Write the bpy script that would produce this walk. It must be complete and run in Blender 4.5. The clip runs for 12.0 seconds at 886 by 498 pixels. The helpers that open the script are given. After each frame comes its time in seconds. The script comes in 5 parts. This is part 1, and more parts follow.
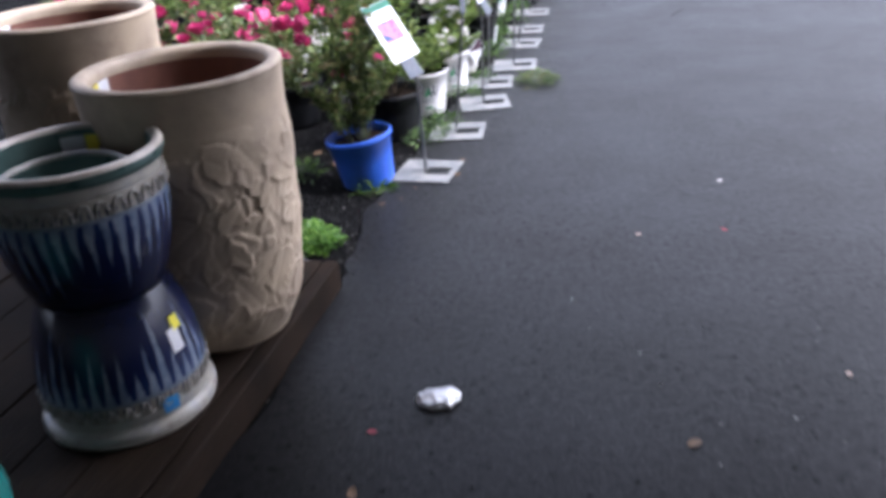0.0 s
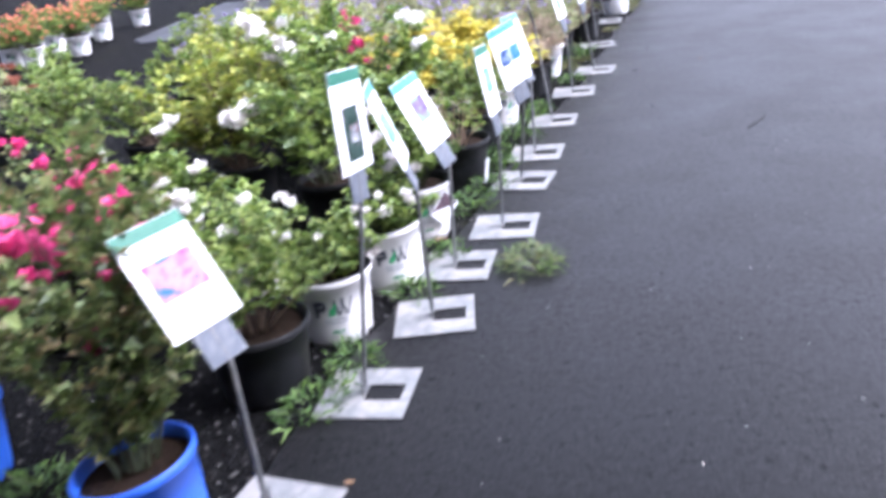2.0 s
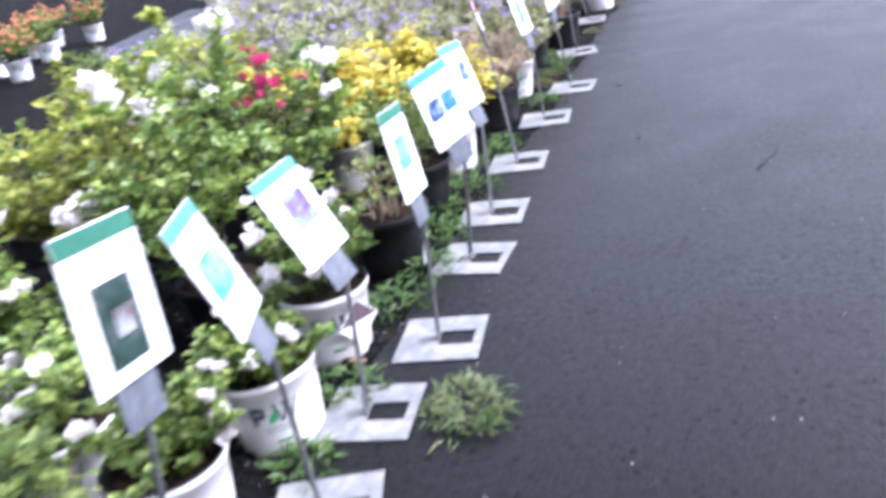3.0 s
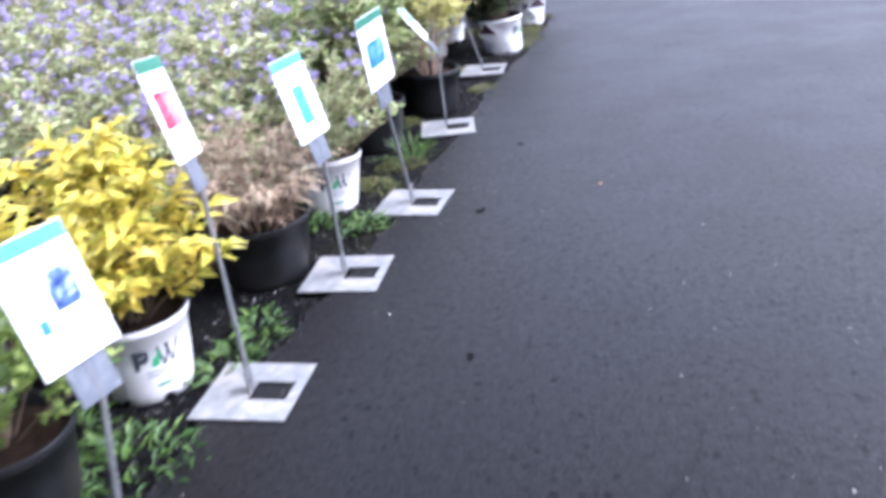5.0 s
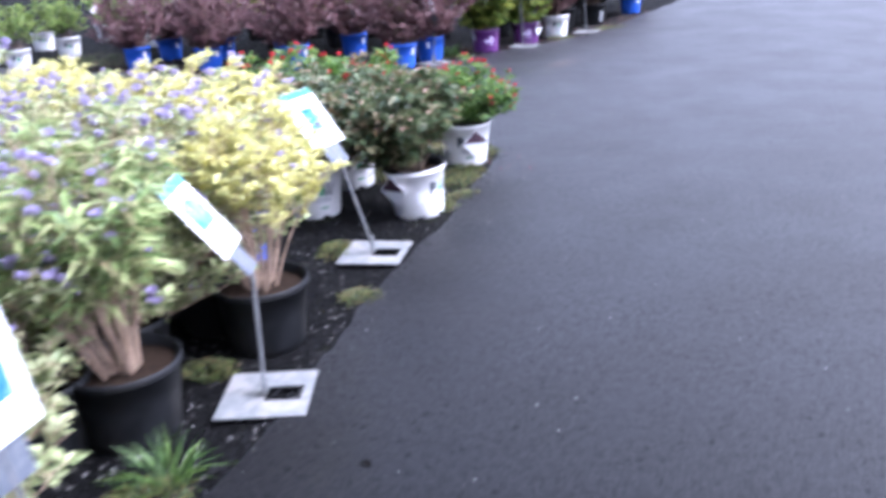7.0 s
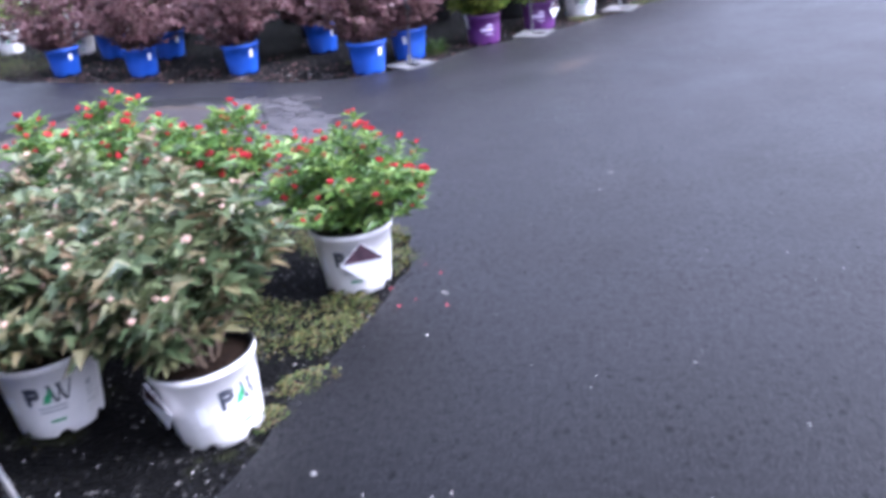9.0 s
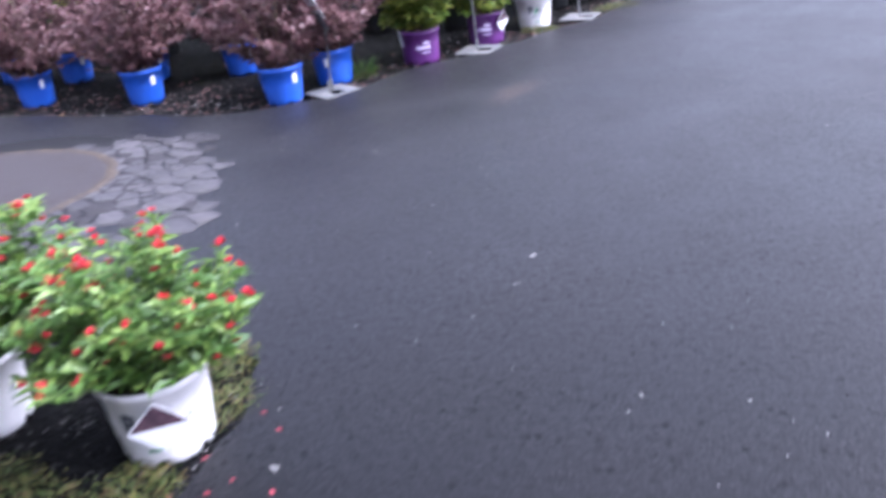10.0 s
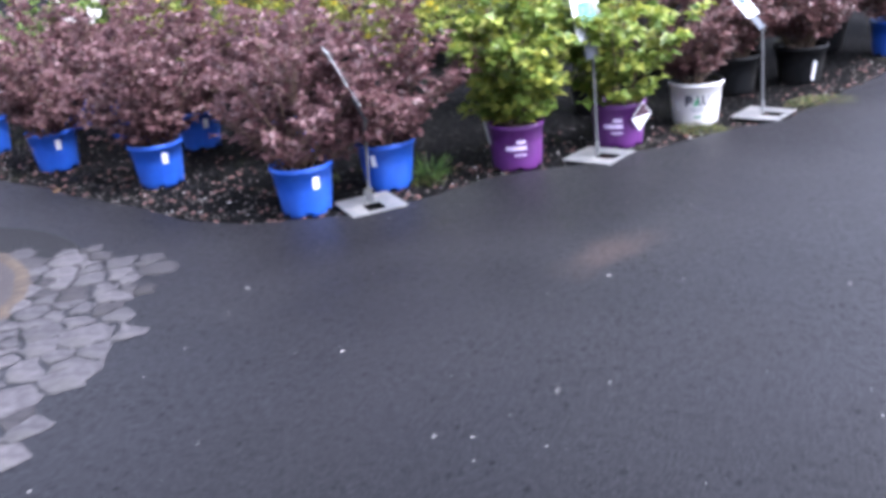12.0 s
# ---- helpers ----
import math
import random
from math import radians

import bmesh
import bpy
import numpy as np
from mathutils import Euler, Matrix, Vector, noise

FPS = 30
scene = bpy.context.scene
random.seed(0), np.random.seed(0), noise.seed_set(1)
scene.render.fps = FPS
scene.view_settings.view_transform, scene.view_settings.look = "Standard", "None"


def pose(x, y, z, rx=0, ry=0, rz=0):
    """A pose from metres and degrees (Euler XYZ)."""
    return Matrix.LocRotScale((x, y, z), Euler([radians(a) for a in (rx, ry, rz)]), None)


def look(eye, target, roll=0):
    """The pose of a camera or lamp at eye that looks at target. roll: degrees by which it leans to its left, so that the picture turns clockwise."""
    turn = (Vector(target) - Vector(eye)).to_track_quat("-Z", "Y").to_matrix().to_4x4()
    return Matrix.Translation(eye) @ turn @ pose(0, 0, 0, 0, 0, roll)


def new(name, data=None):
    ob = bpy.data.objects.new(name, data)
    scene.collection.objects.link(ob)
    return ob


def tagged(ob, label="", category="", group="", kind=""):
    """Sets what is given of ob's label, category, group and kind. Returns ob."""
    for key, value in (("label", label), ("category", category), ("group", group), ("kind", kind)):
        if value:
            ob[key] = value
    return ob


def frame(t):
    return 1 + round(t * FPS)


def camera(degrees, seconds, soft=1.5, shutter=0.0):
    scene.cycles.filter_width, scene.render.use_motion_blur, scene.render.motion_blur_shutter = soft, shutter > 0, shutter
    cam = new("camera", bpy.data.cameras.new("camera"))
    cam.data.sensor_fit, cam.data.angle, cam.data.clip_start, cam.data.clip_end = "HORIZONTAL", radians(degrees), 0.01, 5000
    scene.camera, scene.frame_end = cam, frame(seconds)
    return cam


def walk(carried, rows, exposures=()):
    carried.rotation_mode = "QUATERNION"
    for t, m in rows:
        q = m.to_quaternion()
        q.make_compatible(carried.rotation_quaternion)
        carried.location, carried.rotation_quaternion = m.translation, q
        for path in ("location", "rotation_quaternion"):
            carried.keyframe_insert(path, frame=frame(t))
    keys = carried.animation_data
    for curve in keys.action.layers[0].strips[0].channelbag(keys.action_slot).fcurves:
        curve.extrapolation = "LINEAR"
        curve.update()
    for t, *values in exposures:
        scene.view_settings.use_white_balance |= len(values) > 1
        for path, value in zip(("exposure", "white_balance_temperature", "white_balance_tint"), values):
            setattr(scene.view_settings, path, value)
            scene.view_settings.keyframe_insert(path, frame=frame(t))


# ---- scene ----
cam = camera(53.5, 12.0, soft=4.0, shutter=0.5)
PATH = [
    (0, (0.153, 0.341, 1.45), (0.078, 2.144, 0.587), -4.9),
    (0.5, (0.331, 0.896, 1.417), (0.12, 2.695, 0.569), -4.9),
    (1, (0.475, 1.417, 1.404), (0.266, 3.256, 0.645), -3.3),
    (1.5, (0.591, 1.949, 1.408), (0.339, 3.781, 0.646), -6.2),
    (2, (0.702, 2.505, 1.386), (0.448, 4.341, 0.636), -7.7),
    (2.5, (0.834, 3.014, 1.399), (0.527, 4.846, 0.657), -8.7),
    (2.7, (0.871, 3.234, 1.4), (0.574, 5.063, 0.648), -10.3),
    (4.3, (1.317, 5.052, 1.339), (1.2, 6.865, 0.502), -7.2),
    (4.5, (1.391, 5.264, 1.338), (1.278, 7.082, 0.513), -5.7),
    (5, (1.526, 5.752, 1.334), (1.352, 7.566, 0.509), -6.7),
    (5.5, (1.652, 6.25, 1.347), (1.478, 8.071, 0.538), -7.5),
    (6, (1.775, 6.741, 1.366), (1.55, 8.559, 0.563), -4.8),
    (6.5, (1.875, 7.275, 1.368), (1.655, 9.102, 0.586), -6.5),
    (7, (1.972, 7.828, 1.371), (1.822, 9.693, 0.666), -3.7),
    (7.5, (2.175, 8.343, 1.451), (2.086, 10.184, 0.674), -3.2),
    (7.7, (2.226, 8.604, 1.475), (2.195, 10.445, 0.696), -4.6),
    (9.3, (2.702, 10.314, 1.409), (2.313, 12.1, 0.597), -5.9),
    (9.5, (2.761, 10.51, 1.424), (2.355, 12.289, 0.606), -5.4),
    (10, (2.915, 11.069, 1.398), (2.594, 12.863, 0.573), -7.6),
    (10.5, (3.042, 11.633, 1.377), (2.621, 13.426, 0.596), -6.2),
    (11, (3.111, 12.139, 1.367), (2.523, 13.902, 0.626), -6.2),
    (11.5, (3.152, 12.658, 1.357), (2.466, 14.385, 0.616), -6.7),
    (12, (3.221, 13.189, 1.329), (2.469, 14.89, 0.594), -5.8),
]
EXPOSURES = [(0.0, 1.7, 5600, 18), (0.8, 1.8, 5600, 20), (2.0, 2.02, 5500, 22), (5.0, 2.0, 5350, 21), (7.0, 2.07, 5200, 23), (9.5, 2.02, 5300, 24), (12.0, 2.04, 5480, 20)]
walk(cam, [(t, look(eye, target, roll)) for t, eye, target, roll in PATH], EXPOSURES)

# ---- light ----
from mathutils.geometry import delaunay_2d_cdt

world = bpy.data.worlds.new("overcast")
scene.world = world
world.use_nodes = True
sky = world.node_tree.nodes.new("ShaderNodeTexSky")
sky.sky_type, sky.sun_disc = "NISHITA", False
sky.sun_elevation, sky.sun_rotation = radians(54), radians(88)
sky.air_density, sky.dust_density, sky.ozone_density = 0.8, 7.0, 0.4
cloud = world.node_tree.nodes.new("ShaderNodeHueSaturation")
cloud.inputs["Saturation"].default_value = 0.35
world.node_tree.links.new(sky.outputs[0], cloud.inputs["Color"])
world.node_tree.links.new(cloud.outputs[0], world.node_tree.nodes["Background"].inputs[0])
world.node_tree.nodes["Background"].inputs[1].default_value = 0.175
sun = new("sun", bpy.data.lights.new("sun", "SUN"))
sun.data.energy, sun.data.angle, sun.data.color = 0.9, radians(40), (1.0, 0.96, 0.9)
sun.matrix_world = look((9, 0.3, 12.4), (0, 0, 0))

# ---- materials ----


def nodes_of(name):
    m = bpy.data.materials.new(name)
    m.use_nodes = True
    return m, m.node_tree, m.node_tree.nodes["Principled BSDF"]


def ramp(tree, fac, stops):
    n = tree.nodes.new("ShaderNodeValToRGB")
    while len(n.color_ramp.elements) < len(stops):
        n.color_ramp.elements.new(0.5)
    for e, (p, c) in zip(n.color_ramp.elements, stops):
        e.position, e.color = p, (*c, 1) if len(c) == 3 else c
    tree.links.new(fac, n.inputs[0])
    return n.outputs[0]


def noise_of(tree, scale, detail=4.0, rough=0.6, coord="Object", stretch=None):
    tc = tree.nodes.new("ShaderNodeTexCoord")
    out = tc.outputs[coord]
    if stretch:
        mp = tree.nodes.new("ShaderNodeMapping")
        mp.inputs["Scale"].default_value = stretch
        tree.links.new(out, mp.inputs["Vector"])
        out = mp.outputs[0]
    n = tree.nodes.new("ShaderNodeTexNoise")
    n.inputs["Scale"].default_value, n.inputs["Detail"].default_value, n.inputs["Roughness"].default_value = scale, detail, rough
    tree.links.new(out, n.inputs["Vector"])
    return n.outputs["Fac"]


def mixed(tree, fac, a, b, mode="MIX"):
    n = tree.nodes.new("ShaderNodeMix")
    n.data_type, n.blend_type = "RGBA", mode
    for sock, v in ((n.inputs[0], fac), (n.inputs[6], a), (n.inputs[7], b)):
        if isinstance(v, (int, float)):
            sock.default_value = v
        elif isinstance(v, tuple):
            sock.default_value = (*v, 1)
        else:
            tree.links.new(v, sock)
    return n.outputs[2]


def bumped(tree, bsdf, height, strength, distance=0.01):
    b = tree.nodes.new("ShaderNodeBump")
    b.inputs["Strength"].default_value, b.inputs["Distance"].default_value = strength, distance
    tree.links.new(height, b.inputs["Height"])
    tree.links.new(b.outputs[0], bsdf.inputs["Normal"])


def surface(name, dark, light, scale=20.0, rough=0.5, bump=0.1, metal=0.0, dirt=None, dirt_scale=3.0, stretch=None):
    """A plain material: two tones of grain, larger dirt, fine relief."""
    m, t, b = nodes_of(name)
    grain = noise_of(t, scale, stretch=stretch)
    col = ramp(t, grain, [(0.3, dark), (0.7, light)])
    if dirt:
        patch = ramp(t, noise_of(t, dirt_scale, 6), [(0.48, (0, 0, 0)), (0.72, (1, 1, 1))])
        col = mixed(t, patch, col, dirt)
    t.links.new(col, b.inputs["Base Color"])
    t.links.new(ramp(t, grain, [(0.2, (rough * 0.8,) * 3), (0.8, (min(1, rough * 1.2),) * 3)]), b.inputs["Roughness"])
    b.inputs["Metallic"].default_value = metal
    if bump:
        bumped(t, b, grain, bump)
    return m


def dull(mat, level):
    mat.node_tree.nodes["Principled BSDF"].inputs["Specular IOR Level"].default_value = level
    return mat


def leafy(name, tones, rough=0.45, through_light=0.37):
    """Leaf or petal: tone by piece, some light let through."""
    m, t, b = nodes_of(name)
    g = t.nodes.new("ShaderNodeNewGeometry")
    n = len(tones) - 1
    col = ramp(t, g.outputs["Random Per Island"], [(i / n, c) for i, c in enumerate(tones)])
    blotch = ramp(t, noise_of(t, 60.0), [(0.3, (0.72, 0.72, 0.72)), (0.7, (1.15, 1.15, 1.15))])
    col = mixed(t, 1.0, col, blotch, "MULTIPLY")
    t.links.new(col, b.inputs["Base Color"])
    b.inputs["Roughness"].default_value = rough
    tr = t.nodes.new("ShaderNodeBsdfTranslucent")
    t.links.new(col, tr.inputs[0])
    mx = t.nodes.new("ShaderNodeMixShader")
    mx.inputs[0].default_value = through_light
    t.links.new(b.outputs[0], mx.inputs[1])
    t.links.new(tr.outputs[0], mx.inputs[2])
    t.links.new(mx.outputs[0], t.nodes["Material Output"].inputs[0])
    return m


def asphalt_material():
    m, t, b = nodes_of("damp_asphalt")
    fine = noise_of(t, 120.0, 3, 0.7)
    coarse = noise_of(t, 34.0, 6, 0.8)
    wear = noise_of(t, 0.8, 6, 0.6)
    base = ramp(t, fine, [(0.3, (0.0035, 0.0035, 0.0042)), (0.46, (0.0065, 0.0065, 0.0078)), (0.58, (0.0095, 0.0095, 0.0112)), (0.7, (0.016, 0.016, 0.018)), (0.78, (0.07, 0.07, 0.074))])
    pits = ramp(t, coarse, [(0.3, (0.35, 0.35, 0.35)), (0.4, (0.88, 0.88, 0.88)), (0.58, (1.06, 1.06, 1.06)), (0.7, (1.4, 1.4, 1.4))])
    col = mixed(t, 1.0, base, pits, "MULTIPLY")
    spots = t.nodes.new("ShaderNodeTexVoronoi")
    spots.inputs["Scale"].default_value = 34.0
    t.links.new(t.nodes.new("ShaderNodeTexCoord").outputs["Object"], spots.inputs["Vector"])
    # only some of the pits are deep enough to show
    chance = t.nodes.new("ShaderNodeSeparateColor")
    t.links.new(spots.outputs["Color"], chance.inputs[0])
    pit = t.nodes.new("ShaderNodeMath")
    pit.operation = "ADD"
    t.links.new(spots.outputs["Distance"], pit.inputs[0])
    t.links.new(chance.outputs[0], pit.inputs[1])
    dots = ramp(t, pit.outputs[0], [(0.2, (0.45, 0.45, 0.45)), (0.46, (1, 1, 1))])
    col = mixed(t, 1.0, col, dots, "MULTIPLY")
    worn = ramp(t, wear, [(0.35, (0.82, 0.82, 0.84)), (0.7, (1.22, 1.2, 1.18))])
    col = mixed(t, 1.0, col, worn, "MULTIPLY")
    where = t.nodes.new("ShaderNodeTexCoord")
    # base colour carries the start's dim light: darker there, paler at the older end
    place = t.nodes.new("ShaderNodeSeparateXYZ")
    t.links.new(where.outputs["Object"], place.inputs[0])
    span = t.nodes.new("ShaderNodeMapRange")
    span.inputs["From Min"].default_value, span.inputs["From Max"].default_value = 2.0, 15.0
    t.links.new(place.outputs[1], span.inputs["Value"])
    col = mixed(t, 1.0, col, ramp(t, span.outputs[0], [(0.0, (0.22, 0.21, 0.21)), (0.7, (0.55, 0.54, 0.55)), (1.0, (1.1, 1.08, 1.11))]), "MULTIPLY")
    # a rust mark, long and thin
    mark = t.nodes.new("ShaderNodeMapping")
    mark.vector_type = "TEXTURE"
    mark.inputs["Location"].default_value, mark.inputs["Rotation"].default_value, mark.inputs["Scale"].default_value = (2.54, 16.35, 0), (0, 0, radians(63)), (0.62, 0.26, 1)
    t.links.new(where.outputs["Object"], mark.inputs["Vector"])
    far = t.nodes.new("ShaderNodeVectorMath")
    far.operation = "LENGTH"
    t.links.new(mark.outputs[0], far.inputs[0])
    blur = t.nodes.new("ShaderNodeMath")
    blur.operation, blur.inputs[1].default_value = "MULTIPLY_ADD", 0.9
    t.links.new(noise_of(t, 9.0, 5), blur.inputs[0])
    t.links.new(far.outputs["Value"], blur.inputs[2])
    col = mixed(t, ramp(t, blur.outputs[0], [(0.5, (0.42, 0.42, 0.42)), (1.15, (0, 0, 0))]), col, (0.05, 0.033, 0.026))
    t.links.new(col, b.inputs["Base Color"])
    wet = noise_of(t, 1.7, 5, 0.6)
    damp = ramp(t, wet, [(0.35, (0.42, 0.42, 0.42)), (0.65, (0.54, 0.54, 0.54))])
    t.links.new(mixed(t, 1.0, damp, ramp(t, coarse, [(0.34, (1.25, 1.25, 1.25)), (0.5, (1, 1, 1)), (0.66, (0.93, 0.93, 0.93))]), "MULTIPLY"), b.inputs["Roughness"])
    # the pits hold no gloss
    grain = ramp(t, fine, [(0.36, (0.31, 0.31, 0.31)), (0.64, (0.74, 0.74, 0.74))])
    # the damp film shows most at a low angle
    film_gloss = t.nodes.new("ShaderNodeLayerWeight")
    film_gloss.inputs["Blend"].default_value = 0.5
    sheen = ramp(t, film_gloss.outputs["Facing"], [(0.3, (0.32, 0.32, 0.32)), (0.9, (1, 1, 1))])
    gloss = mixed(t, 1.0, mixed(t, 1.0, grain, dots, "MULTIPLY"), pits, "MULTIPLY")
    t.links.new(mixed(t, 1.0, gloss, sheen, "MULTIPLY"), b.inputs["Specular IOR Level"])
    bumped(t, b, fine, 0.26, 0.004)
    return m


def gravel_material():
    m, t, b = nodes_of("dark_gravel")
    v = t.nodes.new("ShaderNodeTexVoronoi")
    v.inputs["Scale"].default_value = 75.0
    t.links.new(t.nodes.new("ShaderNodeTexCoord").outputs["Object"], v.inputs["Vector"])
    sep = t.nodes.new("ShaderNodeSeparateColor")
    t.links.new(v.outputs["Color"], sep.inputs[0])
    col = ramp(t, sep.outputs[0], [(0.0, (0.0018, 0.0018, 0.002)), (0.6, (0.004, 0.0039, 0.004)), (0.95, (0.007, 0.0068, 0.0068)), (0.997, (0.08, 0.076, 0.072))])
    moss = ramp(t, noise_of(t, 2.2, 7, 0.7), [(0.58, (0, 0, 0)), (0.7, (0.6, 0.6, 0.6))])
    col = mixed(t, moss, col, (0.03, 0.034, 0.012))
    t.links.new(col, b.inputs["Base Color"])
    b.inputs["Roughness"].default_value, b.inputs["Specular IOR Level"].default_value = 0.75, 0.035
    bumped(t, b, v.outputs["Distance"], 0.9, 0.012)
    return m


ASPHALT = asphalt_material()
GRAVEL = gravel_material()
OLD_PAVING = surface("old_paving", (0.026, 0.025, 0.028), (0.082, 0.078, 0.083), 22, 0.75, 0.6, dirt=(0.06, 0.058, 0.056), dirt_scale=5)
PATCH_CONCRETE = surface("patch_concrete", (0.026, 0.023, 0.024), (0.056, 0.05, 0.05), 45, 0.7, 0.4, dirt=(0.036, 0.031, 0.03), dirt_scale=4)
vary = OLD_PAVING.node_tree
tone = vary.nodes.new("ShaderNodeObjectInfo")
old_base = vary.nodes["Principled BSDF"].inputs["Base Color"].links[0].from_socket
vary.links.new(mixed(vary, 1.0, old_base, ramp(vary, tone.outputs["Random"], [(0.0, (0.5, 0.49, 0.49)), (0.6, (0.95, 0.95, 0.95)), (1.0, (1.25, 1.22, 1.2))]), "MULTIPLY"), vary.nodes["Principled BSDF"].inputs["Base Color"])
DARK_CRACK = surface("crack_filling", (0.007, 0.007, 0.008), (0.018, 0.018, 0.0195), 90, 0.75, 0.4)
TIMBER = surface("weathered_timber", (0.01, 0.007, 0.005), (0.029, 0.02, 0.014), 9, 0.7, 0.35, dirt=(0.008, 0.006, 0.0045), stretch=(18, 1.0, 18))
for rough_ground in (OLD_PAVING, PATCH_CONCRETE, DARK_CRACK, TIMBER):
    dull(rough_ground, 0.12)
dull(TIMBER, 0.05)
WHITE_POT = surface("white_pot_plastic", (0.66, 0.645, 0.64), (0.75, 0.735, 0.725), 12, 0.42, 0.03, dirt=(0.5, 0.49, 0.46), dirt_scale=6)
BLACK_POT = surface("black_pot_plastic", (0.005, 0.0055, 0.006), (0.011, 0.0115, 0.013), 14, 0.5, 0.05, dirt=(0.022, 0.0205, 0.0185), dirt_scale=5)
dull(BLACK_POT, 0.18)
BLUE_POT = surface("blue_pot_plastic", (0.017, 0.075, 0.42), (0.025, 0.11, 0.52), 10, 0.5, 0.03, dirt=(0.03, 0.08, 0.36), dirt_scale=4)
PURPLE_POT = surface("purple_pot_plastic", (0.078, 0.018, 0.11), (0.11, 0.027, 0.15), 10, 0.42, 0.03, dirt=(0.1, 0.03, 0.14), dirt_scale=4)
SOIL = dull(surface("potting_soil", (0.006, 0.004, 0.003), (0.028, 0.018, 0.012), 60, 0.9, 1.0), 0.06)
STEEL = surface("galvanised_steel", (0.14, 0.145, 0.15), (0.235, 0.24, 0.24), 26, 0.5, 0.06, metal=0.4, dirt=(0.34, 0.32, 0.3), dirt_scale=7)
POST_STEEL = surface("dull_grey_post", (0.07, 0.073, 0.078), (0.13, 0.133, 0.135), 40, 0.6, 0.06, metal=0.3, dirt=(0.17, 0.16, 0.15), dirt_scale=9)
HOLDER = surface("grey_holder_plastic", (0.065, 0.073, 0.088), (0.1, 0.11, 0.13), 30, 0.6, 0.04, dirt=(0.15, 0.158, 0.17), dirt_scale=18)
CARD = surface("white_card", (0.58, 0.59, 0.61), (0.64, 0.65, 0.66), 10, 0.6, 0.0)
dull(CARD, 0.15)
dull(HOLDER, 0.15)
GREEN_BAND = surface("green_card_band", (0.032, 0.11, 0.078), (0.045, 0.145, 0.1), 20, 0.3, 0.0)
TEAL_BAND = surface("teal_card_band", (0.06, 0.2, 0.235), (0.085, 0.245, 0.28), 20, 0.3, 0.0)
dull(GREEN_BAND, 0.1)
dull(TEAL_BAND, 0.1)
PRINT_GREY = surface("grey_print", (0.3, 0.31, 0.33), (0.4, 0.41, 0.43), 40, 0.4, 0.0)
PRINT_DARK = surface("dark_print", (0.03, 0.035, 0.05), (0.06, 0.065, 0.08), 40, 0.4, 0.0)
PRINT_GREEN = surface("green_print", (0.03, 0.22, 0.09), (0.05, 0.3, 0.13), 40, 0.4, 0.0)
PRINT_PALE = surface("pale_print", (0.55, 0.45, 0.66), (0.65, 0.55, 0.74), 40, 0.4, 0.0)
TAG_YELLOW = surface("yellow_tag", (0.75, 0.68, 0.03), (0.85, 0.76, 0.05), 20, 0.4, 0.0)
TAG_BLUE = surface("blue_tag", (0.03, 0.2, 0.5), (0.05, 0.28, 0.6), 20, 0.4, 0.0)
TAG_WHITE = surface("white_tag", (0.72, 0.73, 0.75), (0.8, 0.8, 0.82), 20, 0.4, 0.0)
STEM = surface("brown_stem", (0.07, 0.045, 0.03), (0.17, 0.12, 0.08), 80, 0.7, 0.2)
DRY_STEM = surface("dry_stem", (0.2, 0.13, 0.09), (0.38, 0.28, 0.2), 80, 0.7, 0.2)
GREEN_STEM = surface("green_stem", (0.018, 0.026, 0.01), (0.045, 0.055, 0.02), 80, 0.6, 0.1)
STONE_GLAZE = surface("cream_stone_glaze", (0.42, 0.335, 0.235), (0.54, 0.44, 0.325), 8, 0.55, 0.12, dirt=(0.24, 0.185, 0.135), dirt_scale=4)
TERRACOTTA = surface("terracotta_inside", (0.13, 0.05, 0.035), (0.2, 0.085, 0.055), 12, 0.65, 0.15)
TEAL_GLAZE = surface("teal_glaze", (0.02, 0.15, 0.14), (0.04, 0.25, 0.22), 9, 0.15, 0.03)
FOIL = surface("crumpled_foil", (0.45, 0.45, 0.46), (0.7, 0.7, 0.72), 30, 0.42, 0.4, metal=0.75)
DRY_LEAF = surface("fallen_leaf", (0.09, 0.05, 0.025), (0.2, 0.115, 0.05), 40, 0.6, 0.2)
GREY_BIT = surface("grey_scrap", (0.09, 0.088, 0.086), (0.15, 0.146, 0.142), 40, 0.7, 0.1)
PALE_BIT = surface("pale_scrap", (0.33, 0.31, 0.3), (0.46, 0.44, 0.43), 40, 0.6, 0.1)

ROSE_LEAF = leafy("rose_leaf", [(0.05, 0.08, 0.024), (0.11, 0.16, 0.045), (0.2, 0.25, 0.08), (0.2, 0.15, 0.07)])
FRESH_LEAF = leafy("fresh_leaf", [(0.07, 0.13, 0.025), (0.17, 0.25, 0.05), (0.31, 0.38, 0.09)])
LIME_LEAF = leafy("lime_leaf", [(0.14, 0.2, 0.03), (0.28, 0.33, 0.05), (0.42, 0.42, 0.08)])
YELLOW_LEAF = leafy("yellow_leaf", [(0.36, 0.33, 0.04), (0.62, 0.54, 0.07), (0.68, 0.53, 0.1), (0.34, 0.38, 0.06)])
GREY_LEAF = leafy("grey_green_leaf", [(0.15, 0.19, 0.075), (0.33, 0.38, 0.165), (0.5, 0.52, 0.29), (0.26, 0.23, 0.12)])
PALE_YELLOW_LEAF = leafy("variegated_leaf", [(0.56, 0.54, 0.18), (0.76, 0.72, 0.32), (0.46, 0.47, 0.2)])
WILLOW_LEAF = leafy("narrow_leaf", [(0.1, 0.16, 0.05), (0.22, 0.3, 0.1), (0.4, 0.45, 0.19), (0.22, 0.19, 0.09)])
